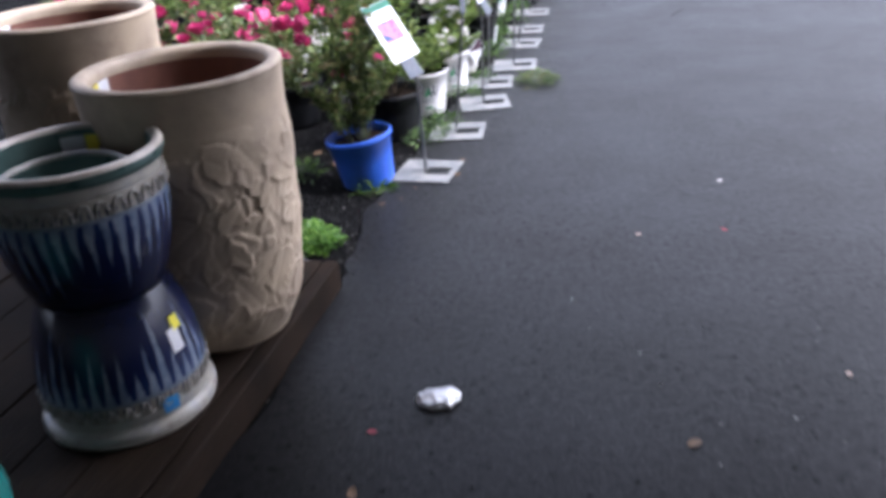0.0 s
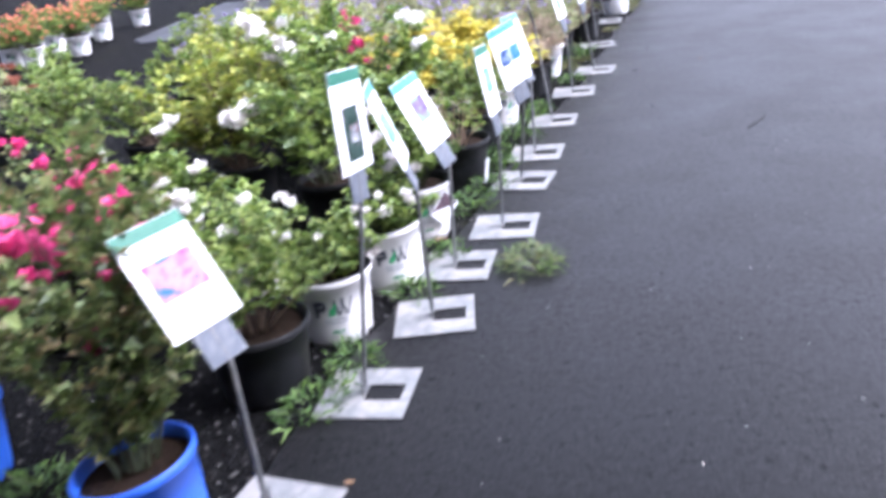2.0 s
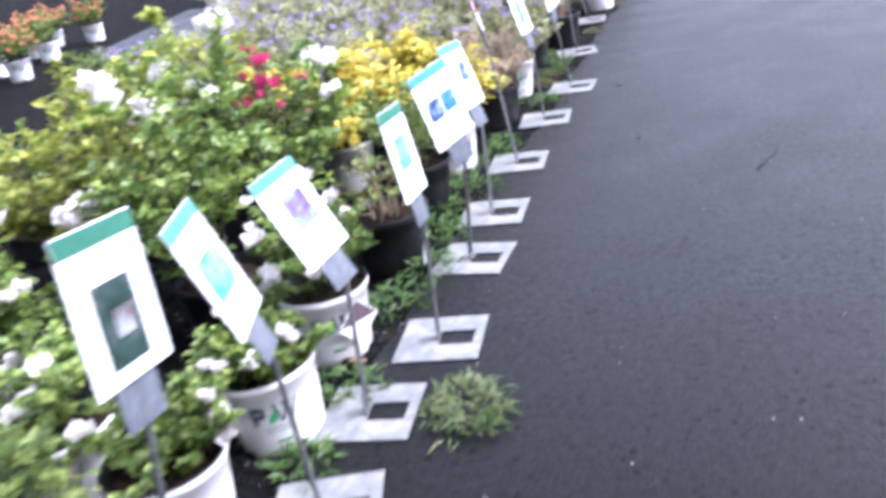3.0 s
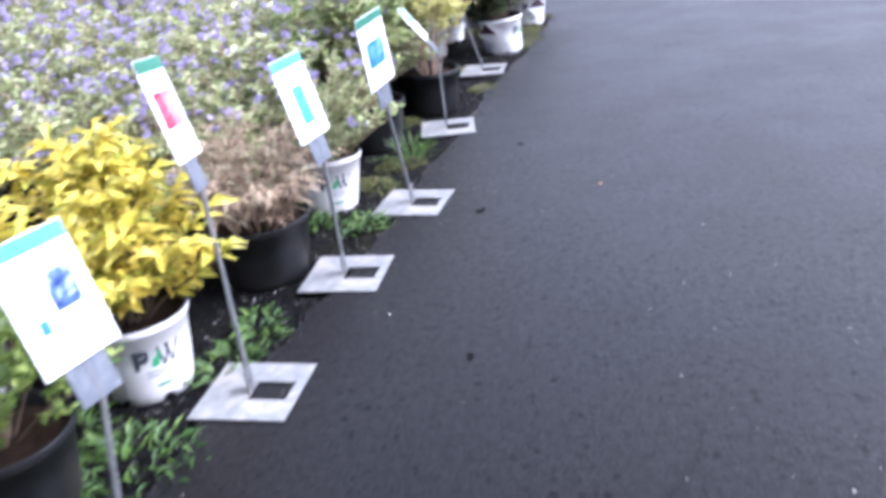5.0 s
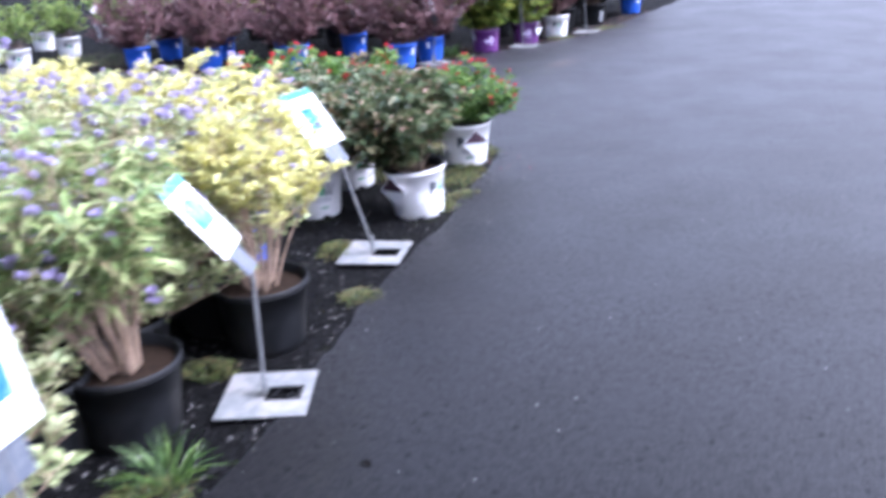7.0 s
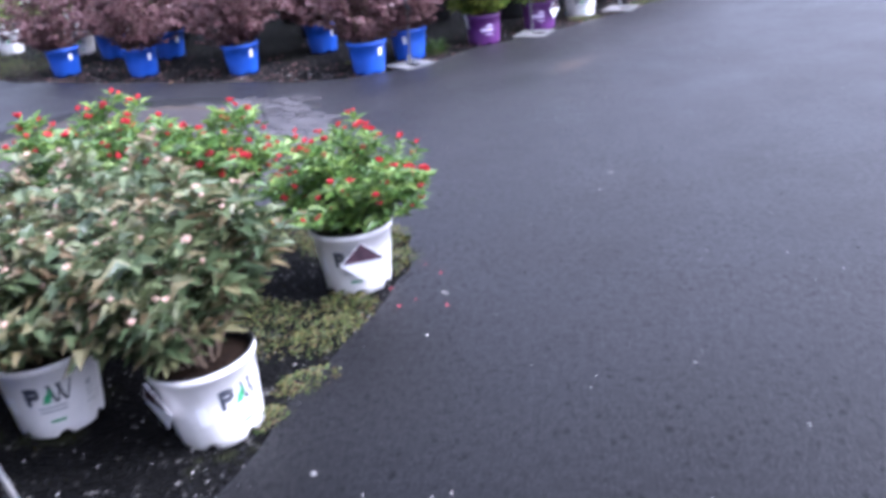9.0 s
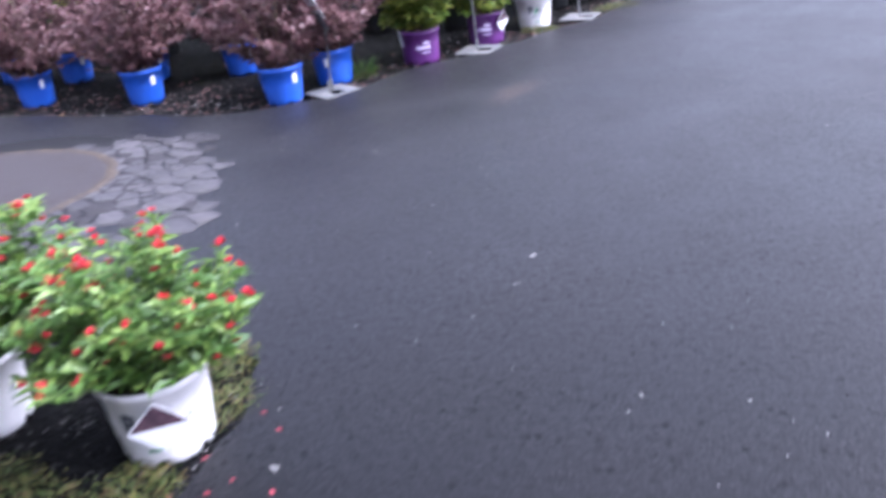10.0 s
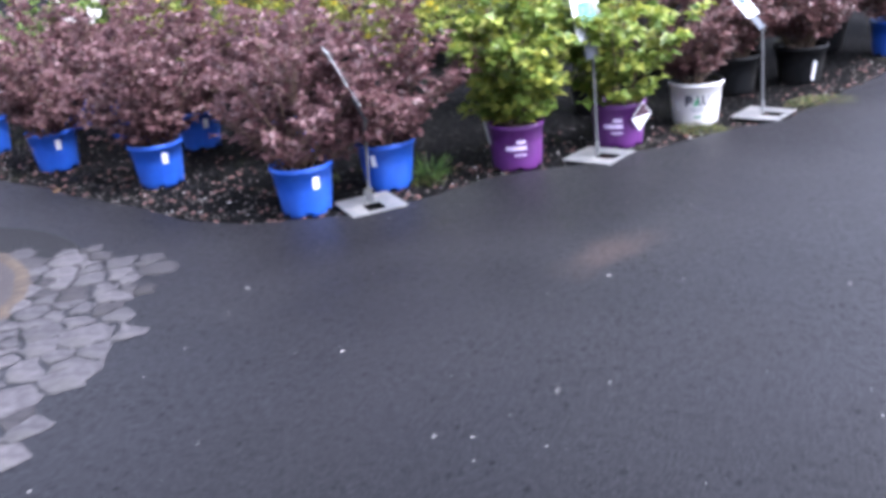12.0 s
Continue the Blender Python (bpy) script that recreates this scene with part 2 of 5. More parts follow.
DULL_LEAF = leafy("dull_green_leaf", [(0.04, 0.065, 0.028), (0.085, 0.12, 0.05), (0.145, 0.17, 0.078), (0.2, 0.14, 0.075)])
BRIGHT_LEAF = leafy("bright_green_leaf", [(0.045, 0.1, 0.018), (0.09, 0.18, 0.032), (0.2, 0.29, 0.06)])
MAROON_LEAF = leafy("maroon_leaf", [(0.075, 0.034, 0.038), (0.15, 0.072, 0.076), (0.23, 0.13, 0.13)])
DARK_MAROON_LEAF = leafy("dark_maroon_leaf", [(0.06, 0.03, 0.03), (0.13, 0.06, 0.06), (0.2, 0.11, 0.1)])
MAPLE_LEAF = leafy("yellow_green_leaf", [(0.09, 0.15, 0.025), (0.2, 0.27, 0.045), (0.38, 0.39, 0.07)])
WEED_LEAF = leafy("weed_leaf", [(0.028, 0.065, 0.013), (0.06, 0.125, 0.024), (0.13, 0.21, 0.042)])
DRY_BLADE = leafy("dry_blade", [(0.3, 0.22, 0.14), (0.48, 0.38, 0.26), (0.2, 0.13, 0.085), (0.36, 0.36, 0.22)])
PINK_PETAL = leafy("magenta_petal", [(0.42, 0.01, 0.1), (0.62, 0.045, 0.2), (0.76, 0.15, 0.34)], 0.5, 0.3)
WHITE_PETAL = leafy("white_petal", [(0.75, 0.74, 0.7), (0.85, 0.84, 0.82), (0.8, 0.66, 0.6)], 0.5, 0.3)
PURPLE_PETAL = leafy("purple_petal", [(0.33, 0.27, 0.49), (0.45, 0.39, 0.6), (0.57, 0.51, 0.68)], 0.5, 0.3)
RED_PETAL = leafy("red_petal", [(0.42, 0.01, 0.025), (0.58, 0.03, 0.05), (0.66, 0.085, 0.105)], 0.45, 0.25)
BLUSH_PETAL = leafy("blush_petal", [(0.6, 0.4, 0.33), (0.72, 0.56, 0.46)], 0.5, 0.3)
WILTED_PETAL = leafy("wilted_red_petal", [(0.2, 0.02, 0.03), (0.34, 0.05, 0.07)], 0.6, 0.2)
RUST_PETAL = leafy("rust_petal", [(0.24, 0.08, 0.05), (0.36, 0.14, 0.09)], 0.7, 0.2)
CORAL_PETAL = leafy("coral_petal", [(0.7, 0.2, 0.12), (0.8, 0.36, 0.25)], 0.5, 0.3)
GOLD_PETAL = leafy("gold_petal", [(0.6, 0.48, 0.03), (0.7, 0.6, 0.08)], 0.5, 0.3)


def picture_material(name, a, b, c, scale=14.0):
    m, t, bs = nodes_of(name)
    t.links.new(ramp(t, noise_of(t, scale, 2), [(0.36, a), (0.5, b), (0.64, c)]), bs.inputs["Base Color"])
    bs.inputs["Roughness"].default_value, bs.inputs["Specular IOR Level"].default_value = 0.7, 0.08
    return m


def drip_material():
    """Blue glaze with pale runs that taper down from a cream band of lobes, by the lathe's own map."""
    m, t, b = nodes_of("run_glaze")
    uv = t.nodes.new("ShaderNodeUVMap")
    sep = t.nodes.new("ShaderNodeSeparateXYZ")
    t.links.new(uv.outputs[0], sep.inputs[0])

    def calc(op, x, y=None, z=None):
        n = t.nodes.new("ShaderNodeMath")
        n.operation = op
        for sock, val in zip(n.inputs, (x, y, z)):
            if isinstance(val, (int, float)):
                sock.default_value = val
            elif val is not None:
                t.links.new(val, sock)
        return n.outputs[0]

    u, v = sep.outputs[0], sep.outputs[1]
    wobble = noise_of(t, 22.0, 3)
    side = calc("MULTIPLY_ADD", wobble, 0.45, calc("MULTIPLY", u, 38.0))
    cell_id = calc("FLOOR", side)
    chance = t.nodes.new("ShaderNodeTexWhiteNoise")
    chance.noise_dimensions = "1D"
    t.links.new(cell_id, chance.inputs["W"])
    off = calc("ABSOLUTE", calc("SUBTRACT", calc("FRACT", side), 0.5))
    tip = calc("MULTIPLY_ADD", chance.outputs["Value"], 0.42, 0.2)
    reach = calc("DIVIDE", calc("SUBTRACT", v, tip), calc("SUBTRACT", 0.8, tip))
    edge = calc("SUBTRACT", calc("MULTIPLY", reach, 0.4), off)
    run = ramp(t, calc("MULTIPLY_ADD", edge, 3.0, 0.3), [(0.25, (0, 0, 0)), (0.55, (1, 1, 1))])
    ground = ramp(t, calc("MULTIPLY_ADD", wobble, 0.3, v), [(0.3, (0.004, 0.006, 0.022)), (0.75, (0.007, 0.012, 0.05)), (1.0, (0.012, 0.03, 0.11))])
    pale = ramp(t, wobble, [(0.35, (0.1, 0.14, 0.22)), (0.65, (0.24, 0.28, 0.34))])
    col = mixed(t, run, ground, pale)
    lobe_side = calc("SUBTRACT", calc("FRACT", calc("MULTIPLY", u, 34.0)), 0.5)
    lobe = calc("ADD", calc("POWER", calc("MULTIPLY", lobe_side, 2.6), 2.0), calc("POWER", calc("DIVIDE", calc("SUBTRACT", v, 0.83), 0.055), 2.0))
    band = ramp(t, lobe, [(0.7, (0.008, 0.014, 0.06)), (1.0, (0.3, 0.28, 0.24))])
    ridge = ramp(t, calc("ABSOLUTE", calc("SUBTRACT", v, 0.775)), [(0.012, (0.16, 0.19, 0.24)), (0.03, (0.3, 0.28, 0.24))])
    above = calc("GREATER_THAN", calc("MULTIPLY_ADD", wobble, 0.03, v), 0.785)
    col = mixed(t, above, col, mixed(t, calc("GREATER_THAN", v, 0.8), ridge, band))
    t.links.new(col, b.inputs["Base Color"])
    b.inputs["Roughness"].default_value = 0.2
    bumped(t, b, run, 0.1)
    return m


RUN_GLAZE = drip_material()
CREAM_GLAZE = surface("cream_glaze", (0.3, 0.28, 0.24), (0.42, 0.395, 0.34), 22, 0.3, 0.1, dirt=(0.25, 0.26, 0.28), dirt_scale=12)

# ---- building helpers ----


def mesh_of(name, verts, faces, material, smooth=False):
    me = bpy.data.meshes.new(name)
    me.from_pydata([tuple(v) for v in verts], [], faces)
    for mat in material if isinstance(material, (list, tuple)) else [material]:
        me.materials.append(mat)
    if smooth:
        me.shade_smooth()
    me.update()
    return me


def bm_mesh(name, bm, material, smooth=False):
    me = bpy.data.meshes.new(name)
    bm.to_mesh(me)
    bm.free()
    me.materials.append(material)
    if smooth:
        me.shade_smooth()
    return me


def part(name, me, parent, label="", m=None):
    ob = new(name, me)
    ob.parent = parent
    if m is not None:
        ob.matrix_basis = m
    return tagged(ob, label)


def thing(name, m, label, category, group=""):
    ob = new(name)
    ob.empty_display_size = 0.05
    ob.matrix_basis = m
    return tagged(ob, label, category, group)


def lathe(name, profile, material, n=40, uv=False, smooth=True):
    """A turned body from (radius, height) pairs."""
    k = len(profile)
    verts = [(r * math.cos(2 * math.pi * i / n), r * math.sin(2 * math.pi * i / n), z) for i in range(n) for r, z in profile]
    faces = [(i * k + j, ((i + 1) % n) * k + j, ((i + 1) % n) * k + j + 1, i * k + j + 1) for i in range(n) for j in range(k - 1)]
    me = mesh_of(name, verts, faces, material, smooth)
    if uv:
        layer = me.uv_layers.new(name="turn")
        for f in me.polygons:
            i, j = divmod(f.index, k - 1)
            for li, (a, b) in zip(f.loop_indices, ((i, j), (i + 1, j), (i + 1, j + 1), (i, j + 1))):
                layer.data[li].uv = (a / n, b / (k - 1))
    return me


def box(name, sx, sy, sz, material, bevel=0.003, base=True):
    bm = bmesh.new()
    bmesh.ops.create_cube(bm, size=1)
    bmesh.ops.scale(bm, vec=(sx, sy, sz), verts=bm.verts)
    if base:
        bmesh.ops.translate(bm, vec=(0, 0, sz / 2), verts=bm.verts)
    if bevel:
        bmesh.ops.bevel(bm, geom=bm.edges[:], offset=bevel, segments=2, affect="EDGES", profile=0.5)
    return bm_mesh(name, bm, material)


def tube(path, r0, r1, sides=4):
    """Vertices and faces of a tapered tube along a path."""
    path = np.asarray(path, float)
    n = len(path)
    d = np.gradient(path, axis=0)
    d /= np.linalg.norm(d, axis=1)[:, None] + 1e-9
    ref = np.where(np.abs(d[:, 2:3]) > 0.9, np.array([[1.0, 0, 0]]), np.array([[0, 0, 1.0]]))
    a = np.cross(d, ref)
    a /= np.linalg.norm(a, axis=1)[:, None] + 1e-9
    b = np.cross(d, a)
    r = np.linspace(r0, r1, n)[:, None]
    ang = [2 * math.pi * s / sides for s in range(sides)]
    verts = np.stack([path + r * (math.cos(q) * a + math.sin(q) * b) for q in ang], 1).reshape(-1, 3)
    faces = [(i * sides + s, i * sides + (s + 1) % sides, (i + 1) * sides + (s + 1) % sides, (i + 1) * sides + s) for i in range(n - 1) for s in range(sides)]
    faces.append(tuple(range((n - 1) * sides, n * sides)))
    return verts, faces


def joined(pieces):
    verts, faces, k = [], [], 0
    for v, f in pieces:
        verts.extend(map(tuple, v))
        faces.extend(tuple(q + k for q in g) for g in f)
        k += len(v)
    return verts, faces


def blades(P, D, L, W, rng, fold=0.25, droop=0.25, notch=0.45):
    """Folded, drooping leaves: at P, along D, of length L and width W."""
    n = len(P)
    D = D / (np.linalg.norm(D, axis=1)[:, None] + 1e-9)
    side = np.cross(D, np.array([0, 0, 1.0]) + rng.normal(0, 0.35, (n, 3)))
    side /= np.linalg.norm(side, axis=1)[:, None] + 1e-9
    up = np.cross(side, D)
    L, W = np.asarray(L).reshape(-1, 1), np.asarray(W).reshape(-1, 1)
    mid = P + D * L * notch
    tip = P + D * L - np.array([0, 0, 1.0]) * L * droop
    v = np.stack([P, mid + side * W / 2 + up * W * fold, mid, mid - side * W / 2 + up * W * fold, tip], 1).reshape(-1, 3)
    faces = [(5 * i + a, 5 * i + b, 5 * i + c) for i in range(n) for a, b, c in ((0, 2, 1), (0, 3, 2), (1, 2, 4), (2, 3, 4))]
    return v, faces


def blossoms(P, r, rng, petals=11):
    """Ruffled flowers: two rings of cupped petals about each centre."""
    out_p, out_d, out_l, out_w = [], [], [], []
    for p, q in zip(P, np.broadcast_to(r, len(P))):
        axis = np.array([rng.normal(0, 0.4), rng.normal(0, 0.4), 1.0])
        for i in range(petals):
            a = 2.4 * i + rng.uniform(-0.3, 0.3)
            lift = 0.2 + 1.4 * i / petals
            d = np.array([math.cos(a), math.sin(a), lift]) + 0.5 * axis
            out_p.append(p + d * q * 0.08), out_d.append(d), out_l.append(q * rng.uniform(0.8, 1.1)), out_w.append(q * rng.uniform(0.8, 1.1))
    return blades(np.array(out_p), np.array(out_d), np.array(out_l), np.array(out_w), rng, fold=0.2, droop=-0.15, notch=0.62)


# kind: stems, height, spread, twigs, leaves on a twig, leaf length, width, leaf, stem, flower petal, flowers, flower size, base width, leaf droop, bare share
KINDS = {
    "rose": (22, 0.62, 0.38, 7, 13, 0.046, 0.03, ROSE_LEAF, GREEN_STEM, PINK_PETAL, 24, 0.052, 0.05, 0.2, 0.06),
    "slim_rose": (20, 0.64, 0.28, 7, 12, 0.046, 0.03, ROSE_LEAF, GREEN_STEM, PINK_PETAL, 20, 0.054, 0.05, 0.2, 0.05),
    "white_rose": (16, 0.36, 0.27, 6, 13, 0.05, 0.032, FRESH_LEAF, GREEN_STEM, WHITE_PETAL, 6, 0.048, 0.05, 0.2, 0.15),
    "tall_white_rose": (18, 0.62, 0.36, 6, 13, 0.055, 0.034, FRESH_LEAF, GREEN_STEM, WHITE_PETAL, 7, 0.064, 0.05, 0.2, 0.2),
    "green_shrub": (18, 0.5, 0.34, 6, 12, 0.05, 0.03, FRESH_LEAF, STEM, None, 0, 0, 0.05, 0.2, 0.25),
    "lime_shrub": (22, 0.62, 0.4, 6, 13, 0.052, 0.032, LIME_LEAF, STEM, None, 0, 0, 0.05, 0.2, 0.2),
    "yellow_shrub": (20, 0.4, 0.33, 6, 9, 0.1, 0.038, YELLOW_LEAF, STEM, None, 0, 0, 0.05, 0.3, 0.15),
    "blue_spirea": (26, 0.52, 0.36, 6, 14, 0.048, 0.023, GREY_LEAF, DRY_STEM, PURPLE_PETAL, 27, 0.021, 0.07, 0.2, 0.15),
}
KINDS.update({
    "variegated_spirea": (32, 0.62, 0.32, 6, 17, 0.04, 0.024, PALE_YELLOW_LEAF, DRY_STEM, PURPLE_PETAL, 14, 0.017, 0.06, 0.2, 0.5),
    "willowy_shrub": (30, 0.62, 0.32, 4, 13, 0.105, 0.019, WILLOW_LEAF, DRY_STEM, PURPLE_PETAL, 20, 0.02, 0.05, 0.35, 0.35),
    "dry_shrub": (46, 0.32, 0.26, 4, 6, 0.075, 0.009, DRY_BLADE, DRY_STEM, None, 0, 0, 0.1, 0.4, 0.2),
    "bare_shrub": (14, 0.3, 0.18, 4, 3, 0.045, 0.026, FRESH_LEAF, DRY_STEM, None, 0, 0, 0.05, 0.2, 0.4),
    "weigela": (26, 0.44, 0.37, 7, 11, 0.095, 0.041, DULL_LEAF, STEM, BLUSH_PETAL, 46, 0.015, 0.06, 0.3, 0.1),
    "red_bush": (30, 0.35, 0.33, 7, 15, 0.066, 0.021, BRIGHT_LEAF, GREEN_STEM, RED_PETAL, 70, 0.016, 0.06, 0.18, 0.08),
    "maroon_shrub": (26, 0.74, 0.46, 8, 14, 0.05, 0.038, MAROON_LEAF, STEM, None, 0, 0, 0.05, 0.3, 0.06),
    "dark_shrub": (22, 0.52, 0.36, 7, 13, 0.048, 0.034, DARK_MAROON_LEAF, STEM, None, 0, 0, 0.05, 0.3, 0.08),
})
KINDS.update({
    "maple_like_shrub": (24, 0.72, 0.42, 6, 13, 0.078, 0.07, MAPLE_LEAF, STEM, None, 0, 0, 0.05, 0.3, 0.08),
    "gold_shrub": (20, 0.85, 0.44, 6, 12, 0.05, 0.034, LIME_LEAF, STEM, GOLD_PETAL, 70, 0.03, 0.05, 0.2, 0.15),
    "coral_shrub": (18, 0.34, 0.32, 6, 12, 0.05, 0.032, FRESH_LEAF, STEM, CORAL_PETAL, 44, 0.032, 0.05, 0.2, 0.15),
    "stonecrop": (22, 0.45, 0.3, 3, 8, 0.05, 0.028, GREY_LEAF, GREEN_STEM, RUST_PETAL, 26, 0.045, 0.08, 0.2, 0.2),
})
UPRIGHT = ("variegated_spirea", "willowy_shrub", "gold_shrub", "maple_like_shrub")
SINGLE_BLOOMS = ("rose", "slim_rose", "white_rose", "tall_white_rose", "red_bush")
GROWN = {}


def grow(kind, variant):
    """The stems, foliage and flowers of a shrub, shared by all that look alike."""
    if (kind, variant) in GROWN:
        return GROWN[kind, variant]
    ns, H, R, nt, nl, ll, lw, leaf, stem, petal, nf, fs, base, droop, bare = KINDS[kind]
    rng = np.random.default_rng(sum(map(ord, kind)) * 7 + variant)
    pieces, LP, LD, tips = [], [], [], []
    for s in range(ns):
        az, out = rng.uniform(0, 2 * math.pi), math.sqrt((s + rng.uniform(0.2, 0.8)) / ns)
        top = np.array([math.cos(az) * R * out, math.sin(az) * R * out, H * (1.0 - (0.34 if kind in UPRIGHT else 0.66) * out ** 2.2) * rng.uniform(0.82, 1.1)])
        foot = np.array([math.cos(az), math.sin(az), 0]) * base * out
        u = np.linspace(0, 1, 6)[:, None]
        mid = foot + (top - foot) * np.array([0.35, 0.35, 0.62])
        line = (1 - u) ** 2 * foot + 2 * u * (1 - u) * mid + u ** 2 * top + np.sin(u * 9 + s) * 0.006
        pieces.append(tube(line, 0.0045, 0.0015))
        tips.append(top)
        for w in range(nt):
            f = bare + (1 - bare) * (w + rng.uniform(0.1, 0.9)) / nt
            k = f * 5
            i = min(int(k), 4)
            p0 = line[i] + (line[i + 1] - line[i]) * (k - i)
            a = az + rng.normal(0, 1.3)
            d = np.array([math.cos(a), math.sin(a), rng.uniform(0.25, 1.1)])
            d /= np.linalg.norm(d)
            ln = R * rng.uniform(0.25, 0.55) * (1.15 - 0.5 * f)
            p1 = p0 + d * ln
            pieces.append(tube([p0, (p0 + p1) / 2 + np.array([0, 0, 0.01]), p1], 0.002, 0.001, 3))
            tips.append(p1)
            for q in range(nl):
                g = 0.12 + 0.88 * (q + rng.uniform(0, 0.6)) / nl
                b = q * 2.4 + rng.uniform(-0.5, 0.5)
                ld = d * 0.55 + 0.9 * np.array([math.cos(b), math.sin(b), rng.uniform(-0.15, 0.5)])
                LP.append(p0 + (p1 - p0) * g), LD.append(ld)
    LP, LD = np.array(LP), np.array(LD)
    size = rng.uniform(0.65, 1.2, len(LP))
    made = {"branchwork": mesh_of("branchwork", *joined(pieces), stem)}
    made["foliage"] = mesh_of("foliage", *blades(LP, LD, ll * size, lw * size, rng, droop=droop), leaf)
    if petal:
        tips = np.array(tips)
        order = np.argsort(-(tips[:, 2] / H + 0.5 * np.hypot(tips[:, 0], tips[:, 1]) / R) + rng.normal(0, 0.28, len(tips)))
        if kind in SINGLE_BLOOMS:
            # blooms keep a little apart from each other
            kept = []
            for i in order:
                if all(np.linalg.norm(tips[i] - tips[k]) > 0.055 for k in kept):
                    kept.append(i)
                if len(kept) == nf:
                    break
            order = np.array(kept)
        P = tips[order[:nf]]
        if kind in ("blue_spirea", "variegated_spirea", "willowy_shrub"):
            P = np.concatenate([P + rng.normal(0, 0.014, P.shape) for _ in range(3)])
        elif kind == "red_bush":
            P = np.concatenate([P + np.array([0, 0, 0.012]), P[::2] + rng.normal(0, 0.016, P[::2].shape)])
        elif kind in ("white_rose", "tall_white_rose"):
            P = np.concatenate([P[: nf // 2] + rng.normal(0, 0.03, P[: nf // 2].shape), P])
        P = P + np.array([0, 0, 0.008])
        if kind in SINGLE_BLOOMS:
            shapes = []
            for f in (0.75, 0.95, 1.15):
                v, faces = blossoms(np.zeros((1, 3)), fs * f, rng)
                shapes.append(mesh_of("bloom", v, [tuple(0 if q % 5 == 0 else q for q in g) for g in faces], petal))
            made["bloom"] = [(shapes[i % 3], pose(*p, rng.uniform(-25, 25), rng.uniform(-25, 25), rng.uniform(0, 360))) for i, p in enumerate(P)]
        else:
            made["blossom"] = mesh_of("blossom", *blossoms(P, fs * rng.uniform(0.7, 1.15, len(P)), rng, 9), petal)
    GROWN[kind, variant] = made
    return made


# pot: base radius, rim radius, height, material, words for the label, base notches
POTS = {
    "white": (0.122, 0.15, 0.256, WHITE_POT, "white plastic nursery pot", True),
    "black": (0.13, 0.165, 0.25, BLACK_POT, "black plastic nursery pot", False),
    "wide_black": (0.15, 0.185, 0.24, BLACK_POT, "wide black plastic nursery pot", False),
    "blue": (0.118, 0.148, 0.25, BLUE_POT, "bright blue plastic nursery pot", True),
    "purple": (0.13, 0.145, 0.245, PURPLE_POT, "purple plastic nursery pot", True),
}
POT_MESH = {}
TAG_MESH = box("plant_tag", 0.118, 0.002, 0.118, TAG_WHITE, 0, False)
STICK_MESH = box("plant_label", 0.022, 0.002, 0.13, TAG_WHITE, 0, False)
TAG_PHOTO = surface("dark_tag_photo", (0.03, 0.02, 0.03), (0.14, 0.08, 0.1), 25, 0.25, 0.0)
TAG_PICTURE = mesh_of("picture", [(x, y, z) for y in (0.0008, -0.0008) for x, z in ((-0.055, 0.055), (0.052, 0.055), (-0.055, -0.052))], [(0, 1, 2), (5, 4, 3), (0, 3, 4, 1), (1, 4, 5, 2), (2, 5, 3, 0)], TAG_PHOTO)


def pot_meshes(kind):
    if kind in POT_MESH:
        return POT_MESH[kind]
    r0, r1, h, mat, words, notched = POTS[kind]
    at = lambda z: r0 + (r1 - r0) * z / h
    profile = [(0.001, 0.012), (r0 - 0.012, 0.012), (r0 - 0.004, 0), (r0, 0.004), (at(0.03), 0.03), (at(h * 0.5), h * 0.5), (at(h - 0.03), h - 0.03), (r1 + 0.003, h - 0.028), (r1 + 0.006, h - 0.02),
               (r1 + 0.006, h - 0.004), (r1 + 0.002, h), (r1 - 0.003, h - 0.002), (at(h * 0.8) - 0.006, h * 0.8)]
    body = lathe("pot", profile, mat, 48)
    if kind == "white":
        body.materials.append(BLACK_POT)
        for f in body.polygons:
            f.material_index = 1 if f.index % (len(profile) - 1) >= 9 else 0
    if notched:
        for i, v in enumerate(body.vertices):
            seg, ring = divmod(i, len(profile))
            if seg % 8 in (0, 1) and ring in (2, 3):
                v.co.z += 0.018
    soil = lathe("soil", [(0.001, h * 0.86), (r1 * 0.5, h * 0.875), (at(h * 0.84) - 0.004, h * 0.85)], SOIL, 24)
    POT_MESH[kind] = body, soil, at
    return POT_MESH[kind]


def curved_patch(name, at, a0, a1, z0, z1, mat, off=0.0015, n=6, lean=0.0):
    verts = []
    for i in range(n + 1):
        a = a0 + (a1 - a0) * i / n
        for z in (z0, z1):
            q = a + lean * (z == z1)
            verts.append(((at(z) + off) * math.cos(q), (at(z) + off) * math.sin(q), z))
    return mesh_of(name, verts, [(2 * i, 2 * i + 2, 2 * i + 3, 2 * i + 1) for i in range(n)], mat)


PRINTS = {}


